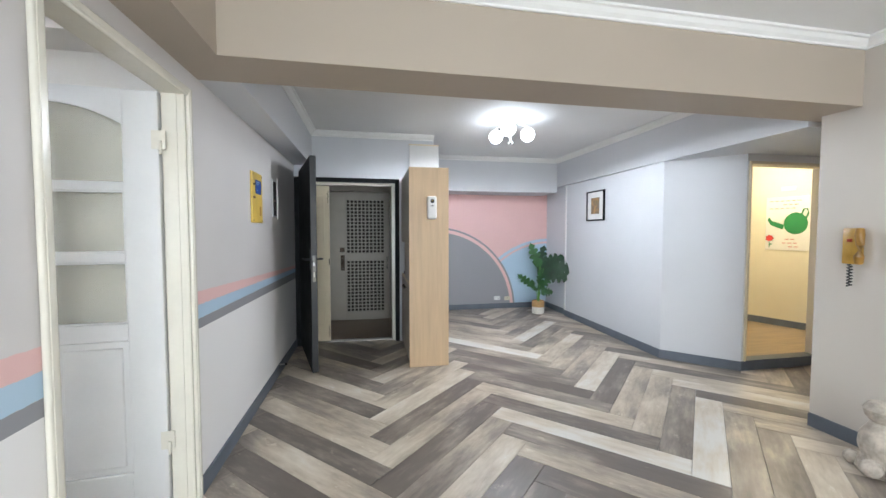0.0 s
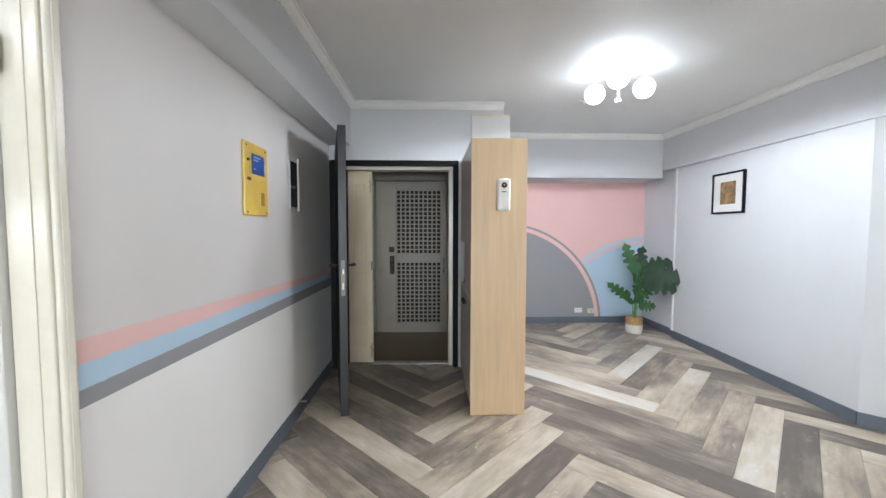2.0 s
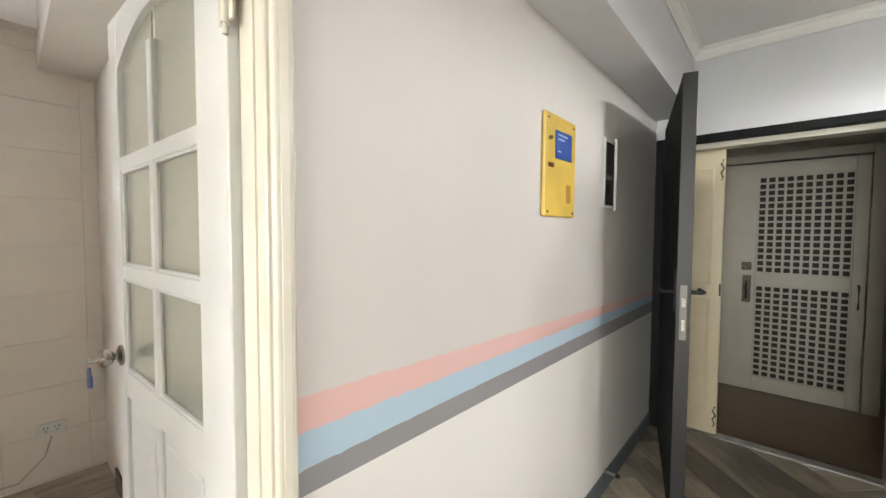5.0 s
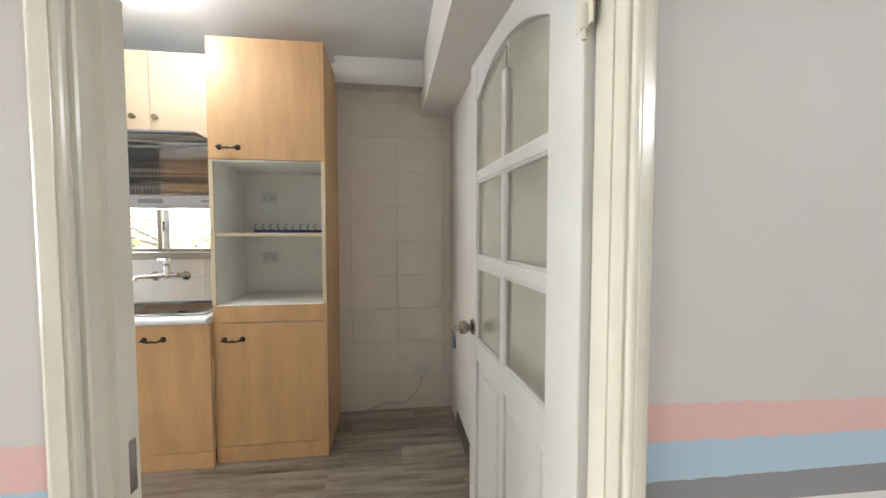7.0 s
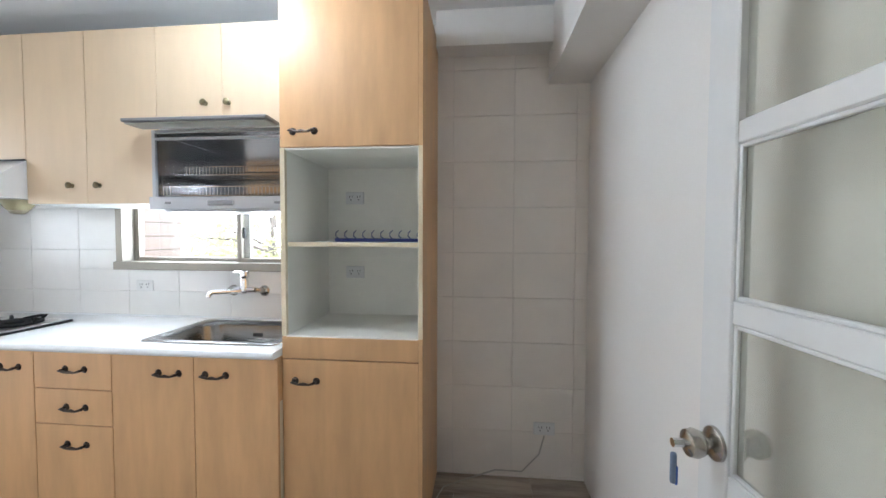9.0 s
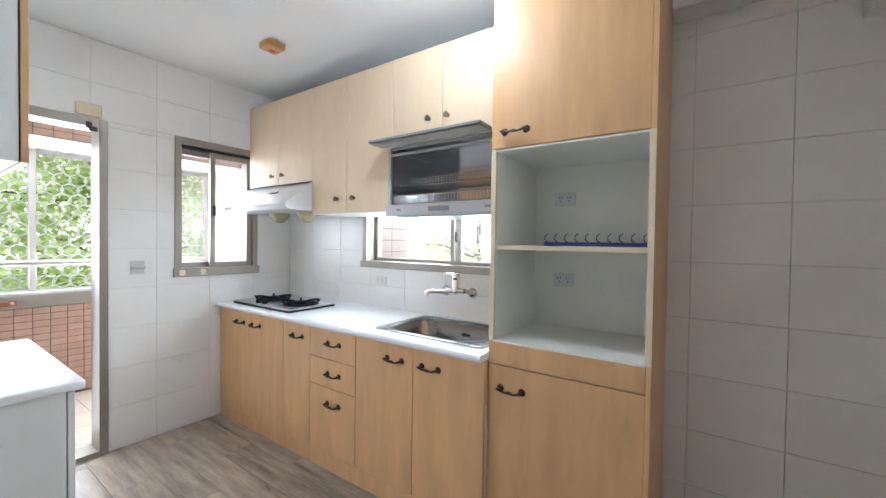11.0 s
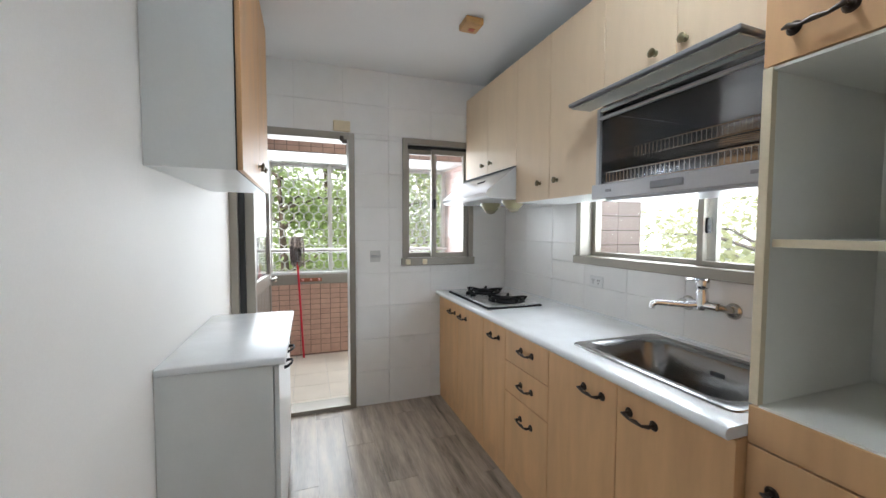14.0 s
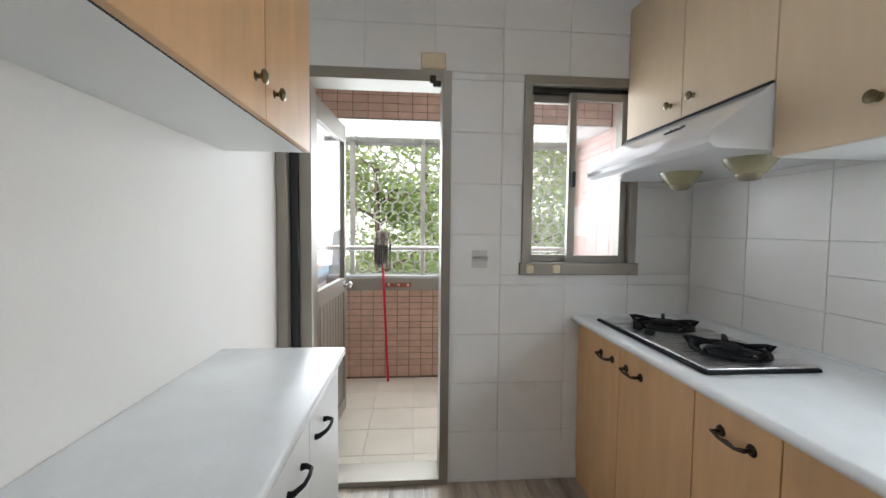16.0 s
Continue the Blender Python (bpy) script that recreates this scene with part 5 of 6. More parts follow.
def tall_cabinet():
    c = thing("tall_cabinet", "tall maple cabinet with white open appliance niche", "cabinet", (-2.05, 0.983, 0))
    x0, xf, y0, y1 = -2.332, -1.762, 0.658, 1.307
    part("side", bx((x0, y0, 0.1), (xf - 0.02, y0 + 0.018, 2.5)), M_maple, c)
    part("side", bx((x0, y1 - 0.018, 0.002), (xf, y1, 2.5), 0.001), M_maple, c)
    part("side_edge", bx((xf - 0.02, y0, 0.955), (xf, y0 + 0.022, 1.803), 0.001), M_edge, c, "cream edge band")
    part("side_edge", bx((xf, y1 - 0.018, 0.955), (xf + 0.002, y1, 1.803)), M_edge, c, "cream edge band")
    for lo, hi in (((x0 + 0.06, y0 + 0.018, 0.955), (x0 + 0.068, y1 - 0.018, 1.803)), ((x0 + 0.068, y0 + 0.0181, 0.955), (xf - 0.02, y0 + 0.022, 1.803)), ((x0 + 0.068, y1 - 0.022, 0.955), (xf - 0.004, y1 - 0.0181, 1.803)), ((x0 + 0.068, y0 + 0.022, 1.795), (xf - 0.004, y1 - 0.022, 1.803)), ((x0 + 0.068, y0 + 0.022, 0.947), (xf - 0.004, y1 - 0.022, 0.956))):
        part("niche_lining", bx(lo, hi), M_niche, c, "white laminate lining")
    sh = part("shelf", bx((x0 + 0.068, y0 + 0.022, 1.362), (xf - 0.03, y1 - 0.022, 1.38)), M_niche, c)
    part("shelf_edge", bx((xf - 0.03, y0 + 0.022, 1.361), (xf - 0.027, y1 - 0.022, 1.381)), M_edge, sh, "cream edge band")
    part("top", bx((x0, y0 + 0.018, 2.482), (xf - 0.02, y1 - 0.018, 2.5)), M_maple, c)
    part("plinth", bx((xf - 0.04, y0, 0.002), (xf - 0.006, y1 - 0.018, 0.1)), M_maple, c)
    u = part("upper_door", bx((xf - 0.018, y0 + 0.001, 1.806), (xf, y1 - 0.0185, 2.498), 0.0015), M_maple, c)
    bar_handle(u, xf, 0.77, 1.875)
    part("filler_panel", bx((xf - 0.018, y0 + 0.001, 0.852), (xf, y1 - 0.0185, 0.95), 0.0015), M_maple, c)
    lo = part("lower_door", bx((xf - 0.018, y0 + 0.001, 0.104), (xf, y1 - 0.0185, 0.847), 0.0015), M_maple, c)
    bar_handle(lo, xf, 0.77, 0.75)


tall_cabinet()
outlet("outlet", "white double outlet inside the cabinet niche", (-2.264, 0.838, 1.625), "x", 0.108, 0.07)
outlet("outlet", "white double outlet inside the cabinet niche", (-2.264, 0.838, 1.2), "x", 0.108, 0.07)
outlet("outlet", "white outlet on the tiled backsplash", (-2.3345, -0.555, 1.09), "x", 0.115, 0.07)
outlet("outlet", "white outlet low on the tiled wall", (-2.3345, 1.93, 0.3), "x", 0.12, 0.075)


def hook_rack():
    r = thing("hook_rack", "blue plastic rack with upright hooks", "rack", (-1.98, 1.05, 1.381))
    b = mat("blue_plastic", (0.012, 0.02, 0.16), 0.35, var=0.1)
    part("bar", bx((-1.99, 0.83, 1.381), (-1.965, 1.28, 1.398), 0.003), b, r)
    for k in range(10):
        y = 0.845 + 0.046 * k
        part("hook", tube([(-1.978, y, 1.397), (-1.975, y - 0.012, 1.41), (-1.972, y - 0.01, 1.425), (-1.97, y + 0.004, 1.438)], [0.004, 0.0035, 0.003, 0.002], 6), mat_hook, r, smooth=True)


mat_hook = mat("grey_blue_plastic", (0.12, 0.15, 0.25), 0.35)
hook_rack()


def white_counter():
    c = thing("counter_cabinet", "white laminate counter cabinet with dark pulls", "cabinet", (-0.38, -0.74, 0))
    y0, y1, xf = -1.13, -0.265, -0.575
    part("body", bx((-0.172, y0, 0.08), (xf + 0.02, y1, 0.884)), M_lam, c)
    part("end_panel", bx((-0.172, y1, 0.002), (xf + 0.022, y1 + 0.014, 0.884)), M_lam, c)
    part("plinth", bx((-0.2, y0, 0.002), (xf + 0.05, y1, 0.08)), M_base, c)
    part("top", bx((-0.1715, y0 - 0.01, 0.884), (-0.6, -0.244, 0.914), 0.007, 3), M_top, c, "white worktop slab", smooth=True)
    ys = [y0, -0.745, y1 + 0.014]
    for a, b, hy in ((ys[0], ys[1], -0.853), (ys[1], ys[2], -0.618)):
        d = part("door", bx((xf, a + 0.002, 0.085), (xf + 0.018, b - 0.002, 0.88), 0.0015), M_lam, c)
        part("handle", tube([(xf, hy - 0.05, 0.765), (xf - 0.012, hy - 0.05, 0.768), (xf - 0.03, hy - 0.03, 0.775), (xf - 0.034, hy, 0.777), (xf - 0.03, hy + 0.03, 0.775), (xf - 0.012, hy + 0.05, 0.768), (xf, hy + 0.05, 0.765)], [0.009, 0.007, 0.005, 0.0045, 0.005, 0.007, 0.009], 8), M_black, d, "black bow handle", smooth=True)


white_counter()


def east_wall_cabinet():
    c = thing("wall_cabinet", "white wall cabinet with maple doors", "cabinet", (-0.31, -0.7, 1.612))
    y0, y1, z0, z1, xf = -1.18, -0.23, 1.612, 2.55, -0.47
    part("body", bx((-0.172, y0, z0), (xf + 0.022, y1, z1)), M_lam, c)
    # black sheet that draws the shade in the gap behind the doors
    part("gap_shade", bx((xf + 0.018, y0 + 0.002, z0), (xf + 0.022, y1 + 0.001, z1)), M_dark, c)
    for a, b, ky in ((y0, -0.762, -0.824), (-0.762, y1, -0.7)):
        d = part("door", bx((xf, a + 0.0015, z0), (xf + 0.018, b - 0.0015, z1), 0.0015), M_maple, c)
        knob(d, xf, ky, 1.697, "-x")


east_wall_cabinet()


def ceiling_sensor_box():
    s = thing("gas_detector", "amber plastic detector on the kitchen ceiling", "detector", (-1.605, -0.81, KH))
    part("case", bx((-1.66, -0.87, KH - 0.04), (-1.55, -0.75, KH), 0.008, 2), mat("amber_case", (0.55, 0.3, 0.1), 0.4, var=0.2, scale=8), s, smooth=True)
    part("badge", bx((-1.63, -0.84, KH - 0.043), (-1.595, -0.81, KH - 0.04)), mat("red_badge", (0.5, 0.12, 0.05), 0.4), s)


ceiling_sensor_box()


def kitchen_lamp():
    """The kitchen's own lamp, a small round fitting on the ceiling."""
    c = (-1.4, 0.46, KH)
    l = thing("ceiling_light", "round white flush ceiling light of the kitchen", "lamp", c)
    part("body", lathe([(0.1, -0.045), (0.115, -0.035), (0.12, 0)], c, 32), M_doorw, l, smooth=True)
    part("diffuser", lathe([(0.01, -0.14), (0.04, -0.135), (0.07, -0.115), (0.088, -0.08), (0.09, -0.045)], c, 32), glow("kitchen_lamp_glow", (0.86, 0.94, 1.0), 58), l, "white glowing diffuser", smooth=True)


kitchen_lamp()


def tile_hook():
    h = thing("suction_hook", "clear suction plate with steel hook", "hook", (-1.185, KY0, 1.2))
    part("plate", bx((-1.225, KY0, 1.145), (-1.145, KY0 + 0.003, 1.235), 0.0), mat("clear_plate", (0.6, 0.6, 0.58), 0.15), h)
    part("bar", bx((-1.225, KY0 + 0.003, 1.183), (-1.15, KY0 + 0.03, 1.2), 0.003), M_steel, h)
    b = thing("closer_cover", "beige plastic cover above the balcony door", "cover", (-0.92, KY0, 2.14))
    part("cover", bx((-1.0, KY0, 2.135), (-0.875, KY0 + 0.02, 2.215), 0.006), M_edge, b)
    cable = thing("loose_cable", "thin grey cable lying along the wall foot", "cable", (-2.2, 1.6, 0))
    part("wire", tube([(-2.325, 1.93, 0.26), (-2.31, 1.9, 0.16), (-2.28, 1.8, 0.07), (-2.25, 1.65, 0.09), (-2.22, 1.5, 0.05), (-2.2, 1.36, 0.006), (-2.1, 1.33, 0.005)], 0.004, 6), mat("grey_cable", (0.45, 0.42, 0.38), 0.5), cable, smooth=True)


tile_hook()


# ---- windows and the balcony door ----
def window_hob():
    x0, x1, z0, z1 = W1
    w = thing("window_1", "bronze aluminium sliding window by the hob", "window", ((x0 + x1) / 2, KY0 - 0.08, z0))
    w["kind"] = "structure"
    ya, yb = KY0 - 0.155, KY0 + 0.012
    part("frame_side", bx((x0, ya, z0 + 0.062), (x0 + 0.04, yb, z1), 0.002), M_alu, w)
    part("frame_side", bx((x1 - 0.04, ya, z0 + 0.062), (x1, yb, z1), 0.002), M_alu, w)
    part("frame_head", bx((x0 + 0.04, ya, z1 - 0.045), (x1 - 0.04, yb, z1), 0.002), M_alu, w)
    part("sill", bx((x0 - 0.01, ya, z0), (x1 + 0.012, yb + 0.012, z0 + 0.062), 0.003), M_alu, w)
    part("track", bx((x0 + 0.04, ya + 0.03, z1 - 0.07), (x1 - 0.04, yb - 0.05, z1 - 0.045)), M_dark, w)
    xm = -1.686
    for a, b, y in ((xm - 0.03, x1 - 0.04, KY0 - 0.1), (x0 + 0.04, xm + 0.03, KY0 - 0.05)):
        s = part("sash", boxes(((a, y, z0 + 0.062), (a + 0.04, y + 0.03, z1 - 0.07)), ((b - 0.035, y, z0 + 0.062), (b, y + 0.03, z1 - 0.07)), ((a + 0.04, y, z0 + 0.062), (b - 0.035, y + 0.03, z0 + 0.1)), ((a + 0.04, y, z1 - 0.11), (b - 0.035, y + 0.03, z1 - 0.07)), bevel=0.002), M_alu, w)
        p = part("pane", bx((a + 0.035, y + 0.012, z0 + 0.095), (b - 0.03, y + 0.016, z1 - 0.105)), M_glass, s, "clear glass pane")
        p.visible_shadow = False
    part("latch", bx((xm + 0.0, KY0 - 0.02, 1.57), (xm + 0.02, KY0 + 0.005, 1.65), 0.004), M_dark, w, "black latch")
    for x in (-1.44, -1.58):
        part("hook", bx((x - 0.025, yb + 0.012, z0 + 0.01), (x + 0.015, yb + 0.018, z0 + 0.052), 0.006), M_edge, w, "beige stick-on hook")


window_hob()


def window_sink():
    y0, y1, z0, z1 = W2
    w = thing("window_2", "bronze aluminium sliding window above the sink", "window", (KX0 - 0.08, 0, z0))
    w["kind"] = "structure"
    xa, xb = KX0 - 0.155, KX0 + 0.012
    part("frame_side", bx((xa, y0, z0 + 0.05), (xb, y0 + 0.045, z1), 0.002), M_alu, w)
    part("frame_side", bx((xa, y1 - 0.04, z0 + 0.05), (xb, y1, z1), 0.002), M_alu, w)
    part("frame_head", bx((xa, y0 + 0.045, z1 - 0.045), (xb, y1 - 0.04, z1), 0.002), M_alu, w)
    part("sill", bx((xa, y0 - 0.012, z0), (xb + 0.01, y1, z0 + 0.05), 0.003), M_alu, w)
    ym = 0.07
    for a, b, x in ((y0 + 0.045, ym + 0.03, KX0 - 0.11), (ym - 0.03, y1 - 0.04, KX0 - 0.065)):
        s = part("sash", boxes(((x, a, z0 + 0.05), (x + 0.03, a + 0.03, z1 - 0.045)), ((x, b - 0.045, z0 + 0.05), (x + 0.03, b, z1 - 0.045)), ((x, a + 0.03, z0 + 0.05), (x + 0.03, b - 0.045, z0 + 0.075)), ((x, a + 0.03, z1 - 0.075), (x + 0.03, b - 0.045, z1 - 0.045)), bevel=0.002), M_alu, w)
        p = part("pane", bx((x + 0.012, a + 0.025, z0 + 0.07), (x + 0.016, b - 0.04, z1 - 0.07)), M_glass2, s, "hazy glass pane")
        p.visible_shadow = False
    part("latch", bx((KX0 - 0.075, ym - 0.005, 1.39), (KX0 - 0.05, ym + 0.012, 1.46), 0.004), M_dark, w, "black latch")


M_glass2 = glass("hazy_window_glass", (0.95, 0.96, 0.96), dust_glare=0.015)
window_sink()


def balcony_door():
    x0, x1, z0, z1 = BD
    f = thing("door_frame", "bronze aluminium frame of the balcony door", "door frame", ((x0 + x1) / 2, KY0 - 0.07, 0))
    f["kind"] = "structure"
    ya, yb = KY0 - 0.155, KY0 + 0.012
    part("jamb", bx((x0, ya, 0), (x0 + 0.045, yb, z1), 0.002), M_alu, f)
    part("jamb", bx((x1 - 0.05, ya, 0), (x1, yb, z1), 0.002), M_alu, f)
    part("jamb_stop", bx((x1 - 0.09, ya, 0.03), (x1 - 0.05, yb - 0.05, z1 - 0.055), 0.002), M_dark, f, "dark rubber stop")
    part("jamb_inner", bx((x1 - 0.15, ya - 0.01, 0.03), (x1 - 0.09, yb - 0.07, z1 - 0.055), 0.002), M_alu, f)
    part("head", bx((x0 + 0.045, ya, z1 - 0.055), (x1 - 0.05, yb, z1), 0.002), M_alu, f)
    part("threshold", bx((x0 + 0.045, ya, 0), (x1 - 0.05, yb, 0.03), 0.003), M_alu, f)
    d = thing("balcony_door", "open aluminium balcony door with glass and slats", "door", (x1 - 0.125, ya - 0.005, 0.03), -94)
    L, Z = 0.69, 2.03
    part("stile", bx((0, -0.018, 0), (0.045, 0.018, Z), 0.003), M_alu, d, local=True)
    part("stile", bx((L - 0.045, -0.018, 0), (L, 0.018, Z), 0.003), M_alu, d, local=True)
    for a, b in ((0, 0.09), (0.86, 0.96), (Z - 0.12, Z)):
        part("rail", bx((0.045, -0.017, a), (L - 0.045, 0.017, b), 0.003), M_alu, d, local=True)
    part("pane", bx((0.04, -0.003, 0.955), (L - 0.04, 0.003, Z - 0.115)), M_glass, d, "clear glass pane", local=True).visible_shadow = False
    for k in range(9):
        x = 0.05 + k * (L - 0.1) / 9
        part("slat", bx((x + 0.004, -0.008, 0.09), (x + (L - 0.1) / 9 - 0.004, 0.008, 0.86), 0.004), M_alu, d, local=True)
    for s in (1, -1):
        k = part("door_knob", lathe([(0.01, 0), (0.01, 0.025), (0.022, 0.032), (0.026, 0.045), (0.015, 0.058)], (L - 0.06, 0.018 * s, 0.91), 18, "y" if s > 0 else "-y"), M_chrome, d, smooth=True, local=True)
        part("rosette", lathe([(0.026, 0), (0.024, 0.006)], (L - 0.06, 0.018 * s, 0.91), 18, "y" if s > 0 else "-y"), M_chrome, k, smooth=True, local=True)
    c = thing("door_closer", "small dark latch at the balcony door head", "latch", (-0.96, KY0 + 0.012, 2.05))
    part("latch", boxes(((-0.975, KY0 + 0.012, 2.045), (-0.935, KY0 + 0.03, 2.075)), ((-0.95, KY0 + 0.02, 2.06), (-0.92, KY0 + 0.03, 2.1)), bevel=0.004), M_bronze, c)


balcony_door()

# ---- the balcony ----
YB = -3.2
struct("balcony_floor", bx((-2.35, YB - 0.15, -0.2), (0.1, -1.86, -0.022)), M_grout, "balcony slab under beige tiles", "floor")
struct("balcony_parapet", bx((-2.35, YB - 0.14, -0.2), (0.1, YB - 0.006, 0.79)), M_pgrout, "pink tiled balcony parapet", "wall")
struct("balcony_side_wall", boxes(((-2.47, -3.34, -0.2), (-2.35, -1.86, 2.6)), ((0.1, -3.34, -0.2), (0.22, -1.86, 2.6)), ((-0.085, -1.98, 0), (0.1, -1.86, 2.6))), mat("pink_tile_far", (0.6, 0.42, 0.36), 0.4, var=0.08, scale=20), "pink tiled side wall of the balcony", "wall")
struct("balcony_beam", bx((-2.35, -2.68, 2.135), (0.1, -2.6, 2.6)), M_pgrout, "pink tiled beam over the balcony", "beam")
struct("balcony_ceiling", boxes(((-2.35, -2.6, 2.42), (0.1, -1.86, 2.6))), M_white, "white balcony ceiling", "ceiling")


def soffit():
    s = thing("soffit", "white slatted aluminium soffit over the balcony", "soffit", (-1.3, -3.0, 2.13))
    s["kind"] = "structure"
    x = -2.34
    while x < 0.09:
        part("slat", bx((x + 0.002, -3.34, 2.128), (x + 0.098, -2.602, 2.138), 0.003), M_doorw, s)
        x += 0.1
    part("fascia", bx((-2.35, -3.36, 2.1), (0.1, -3.34, 2.45)), M_doorw, s)


soffit()


def balcony_railing():
    r = thing("balcony_window", "aluminium balcony frame with hexagon security grille", "railing", (-1.3, YB - 0.08, 0.79))
    part("sill", bx((-2.35, YB - 0.2, 0.79), (0.1, YB + 0.02, 0.9), 0.004), M_alu, r, "dark sill profile")
    part("sill_top", bx((-2.35, YB - 0.2, 0.9), (0.1, YB + 0.01, 0.925), 0.004), mat("pale_aluminium", (0.6, 0.6, 0.6), 0.35, metal=0.5), r)
    pale = mat("satin_aluminium", (0.58, 0.56, 0.52), 0.35, metal=0.4)
    part("handrail", rod((-2.34, YB - 0.03, 1.165), (0.09, YB - 0.03, 1.165), 0.022), pale, r, "round aluminium handrail", smooth=True)
    for x in (-2.3, -1.72, -0.93, -0.3):
        part("post", bx((x - 0.022, YB - 0.1, 0.925), (x + 0.022, YB - 0.05, 2.128), 0.004), pale, r)
    bm = bmesh.new()
    s = 0.061
    dx, dz = s * math.sqrt(3), s * 1.5
    y = YB - 0.13
    j = 0
    z = 0.96
    while z < 2.1:
        x = -2.34 + (dx / 2 if j % 2 else 0)
        while x < 0.08:
            add_rod(bm, (x, y, z), (x, y, z + s), 0.0075, seg=5)
            add_rod(bm, (x, y, z), (x + dx / 2, y, z - s / 2), 0.0065, seg=5)
            add_rod(bm, (x, y, z), (x - dx / 2, y, z - s / 2), 0.0065, seg=5)
            add_box(bm, (x - 0.011, y - 0.008, z + s * 0.5 - 0.012), (x + 0.011, y + 0.008, z + s * 0.5 + 0.012))
            x += dx
        z += dz
        j += 1
    part("grille", bm, mat("pale_iron_paint", (0.6, 0.6, 0.56), 0.45), r, "hexagon pattern iron grille")


balcony_railing()


def mop():
    m = thing("mop", "red handled mop leaning with its head up", "mop", (-0.62, -3.12, 0))
    part("pole", rod((-0.63, -3.12, -0.02), (-0.575, -3.165, 1.08), 0.011), mat("red_plastic", (0.55, 0.01, 0.03), 0.35), m, "red plastic pole", smooth=True)
    part("collar", rod((-0.576, -3.163, 1.04), (-0.572, -3.165, 1.3), 0.02, 0.014), mat("white_plastic_collar", (0.7, 0.68, 0.66), 0.4), m, smooth=True)
    yarn = mat("dirty_cotton", (0.42, 0.36, 0.32), 0.95, var=0.3, scale=30, bump=0.5)
    bm = bmesh.new()
    rnd = random.Random(2)
    for k in range(70):
        a = rnd.uniform(0, 2 * math.pi)
        q = rnd.uniform(0.015, 0.06)
        c = Vector((-0.572, -3.16, 1.3))
        u = Vector((math.cos(a), math.sin(a) * 0.7, 0))
        add_tube(bm, [c + Vector((0, 0, rnd.uniform(-0.01, 0.02))), c + u * q + Vector((0, 0, 0.012)), c + u * (q * 1.25) + Vector((0, 0, -0.1)), c + u * (q * 1.2) + Vector((0, 0, -rnd.uniform(0.22, 0.31)))], 0.0065, 5)
    part("mop_head", bm, yarn, m, "grey cotton strands", smooth=True)
    h = thing("wall_hook_strip", "red and brown hook strip under the sill", "hook strip", (-0.7, YB, 0.84))
    part("strip", bx((-0.83, YB + 0.02, 0.82), (-0.6, YB + 0.028, 0.86), 0.003), mat("brown_strip", (0.3, 0.1, 0.05), 0.5), h)
    for x in (-0.8, -0.715, -0.63):
        part("hook", lathe([(0.014, 0), (0.014, 0.008), (0.006, 0.02)], (x, YB + 0.028, 0.84), 12, "y"), mat("white_red_hook", (0.6, 0.3, 0.28), 0.4), h)


mop()

# ---- outside ----
PIER_Y = -0.8
M_haze = glow("bright_hazy_sky", (0.86, 0.97, 0.8), 0.85)
struct("backdrop_south", bx((-90, -71, -3.5), (90, -70, 60)), M_haze, "bright hazy sky beyond the balcony", "backdrop")
struct("backdrop_west", bx((-91, -70, -3.5), (-90, 70, 60)), glow("pale_hazy_sky", (0.88, 0.97, 0.87), 0.75), "bright hazy sky beyond the sink window", "backdrop")
struct("ground", bx((-400, -400, -3.6), (400, 400, -3.5)), mat("grassy_ground", (0.12, 0.14, 0.06), 0.95, var=0.2, scale=0.5), "ground far below the windows", "ground")
struct("outer_pier", bx((-2.92, -1.1, -3.4), (-2.508, PIER_Y, 3.2)), M_pgrout, "pink tiled pier outside the sink window", "wall")


def tree(x, y, h, spread, seed, tone, leaves=46):
    """Tapered trunk, limbs and a crown of small leaf clusters."""
    rnd = random.Random(seed)
    t = thing("tree", "leafy green tree outside the kitchen windows", "tree", (x, y, -3.5), group="trees outside")
    base = Vector((x, y, -3.5))
    bark = M_bark
    part("trunk", tube([base, base + Vector((0.1, 0.05, h * 0.3)), base + Vector((0.0, 0.1, h * 0.6)), base + Vector((0.1, 0, h * 0.9))], [0.16, 0.12, 0.08, 0.03], 8), bark, t, smooth=True)
    tips = []
    for k in range(16):
        z = h * rnd.uniform(0.35, 0.9)
        a = rnd.uniform(0, 2 * math.pi)
        r = spread * rnd.uniform(0.5, 1.0)
        p0 = base + Vector((0.05, 0.05, z))
        p2 = p0 + Vector((r * math.cos(a), r * math.sin(a), rnd.uniform(0.1, 0.5) * r))
        part("limb", tube([p0, (p0 + p2) / 2 + Vector((0, 0, 0.12)), p2], [0.035, 0.022, 0.008], 5), bark, t)
        tips += [p0.lerp(p2, q) for q in (0.45, 0.7, 0.88, 1.0)]
    verts, faces = [], []
    for tip in tips:
        for q in range(leaves):
            c = tip + Vector((rnd.gauss(0, 0.3), rnd.gauss(0, 0.3), rnd.gauss(0, 0.22)))
            u = Vector((rnd.gauss(0, 1), rnd.gauss(0, 1), rnd.gauss(0, 0.5))).normalized()
            v = u.cross(Vector((rnd.gauss(0, 1), rnd.gauss(0, 1), rnd.gauss(0, 1)))).normalized()
            ln, w = rnd.uniform(0.05, 0.1), rnd.uniform(0.02, 0.04)
            i = len(verts)
            verts += [c - u * ln, c + v * w, c + u * ln, c - v * w]
            faces.append((i, i + 1, i + 2, i + 3))
    me = bpy.data.meshes.new("crown")
    inv = basis(t).inverted()
    me.from_pydata([inv @ v for v in verts], [], faces)
    me.materials.append(tone)
    cr = new("crown", me)
    cr.parent = t


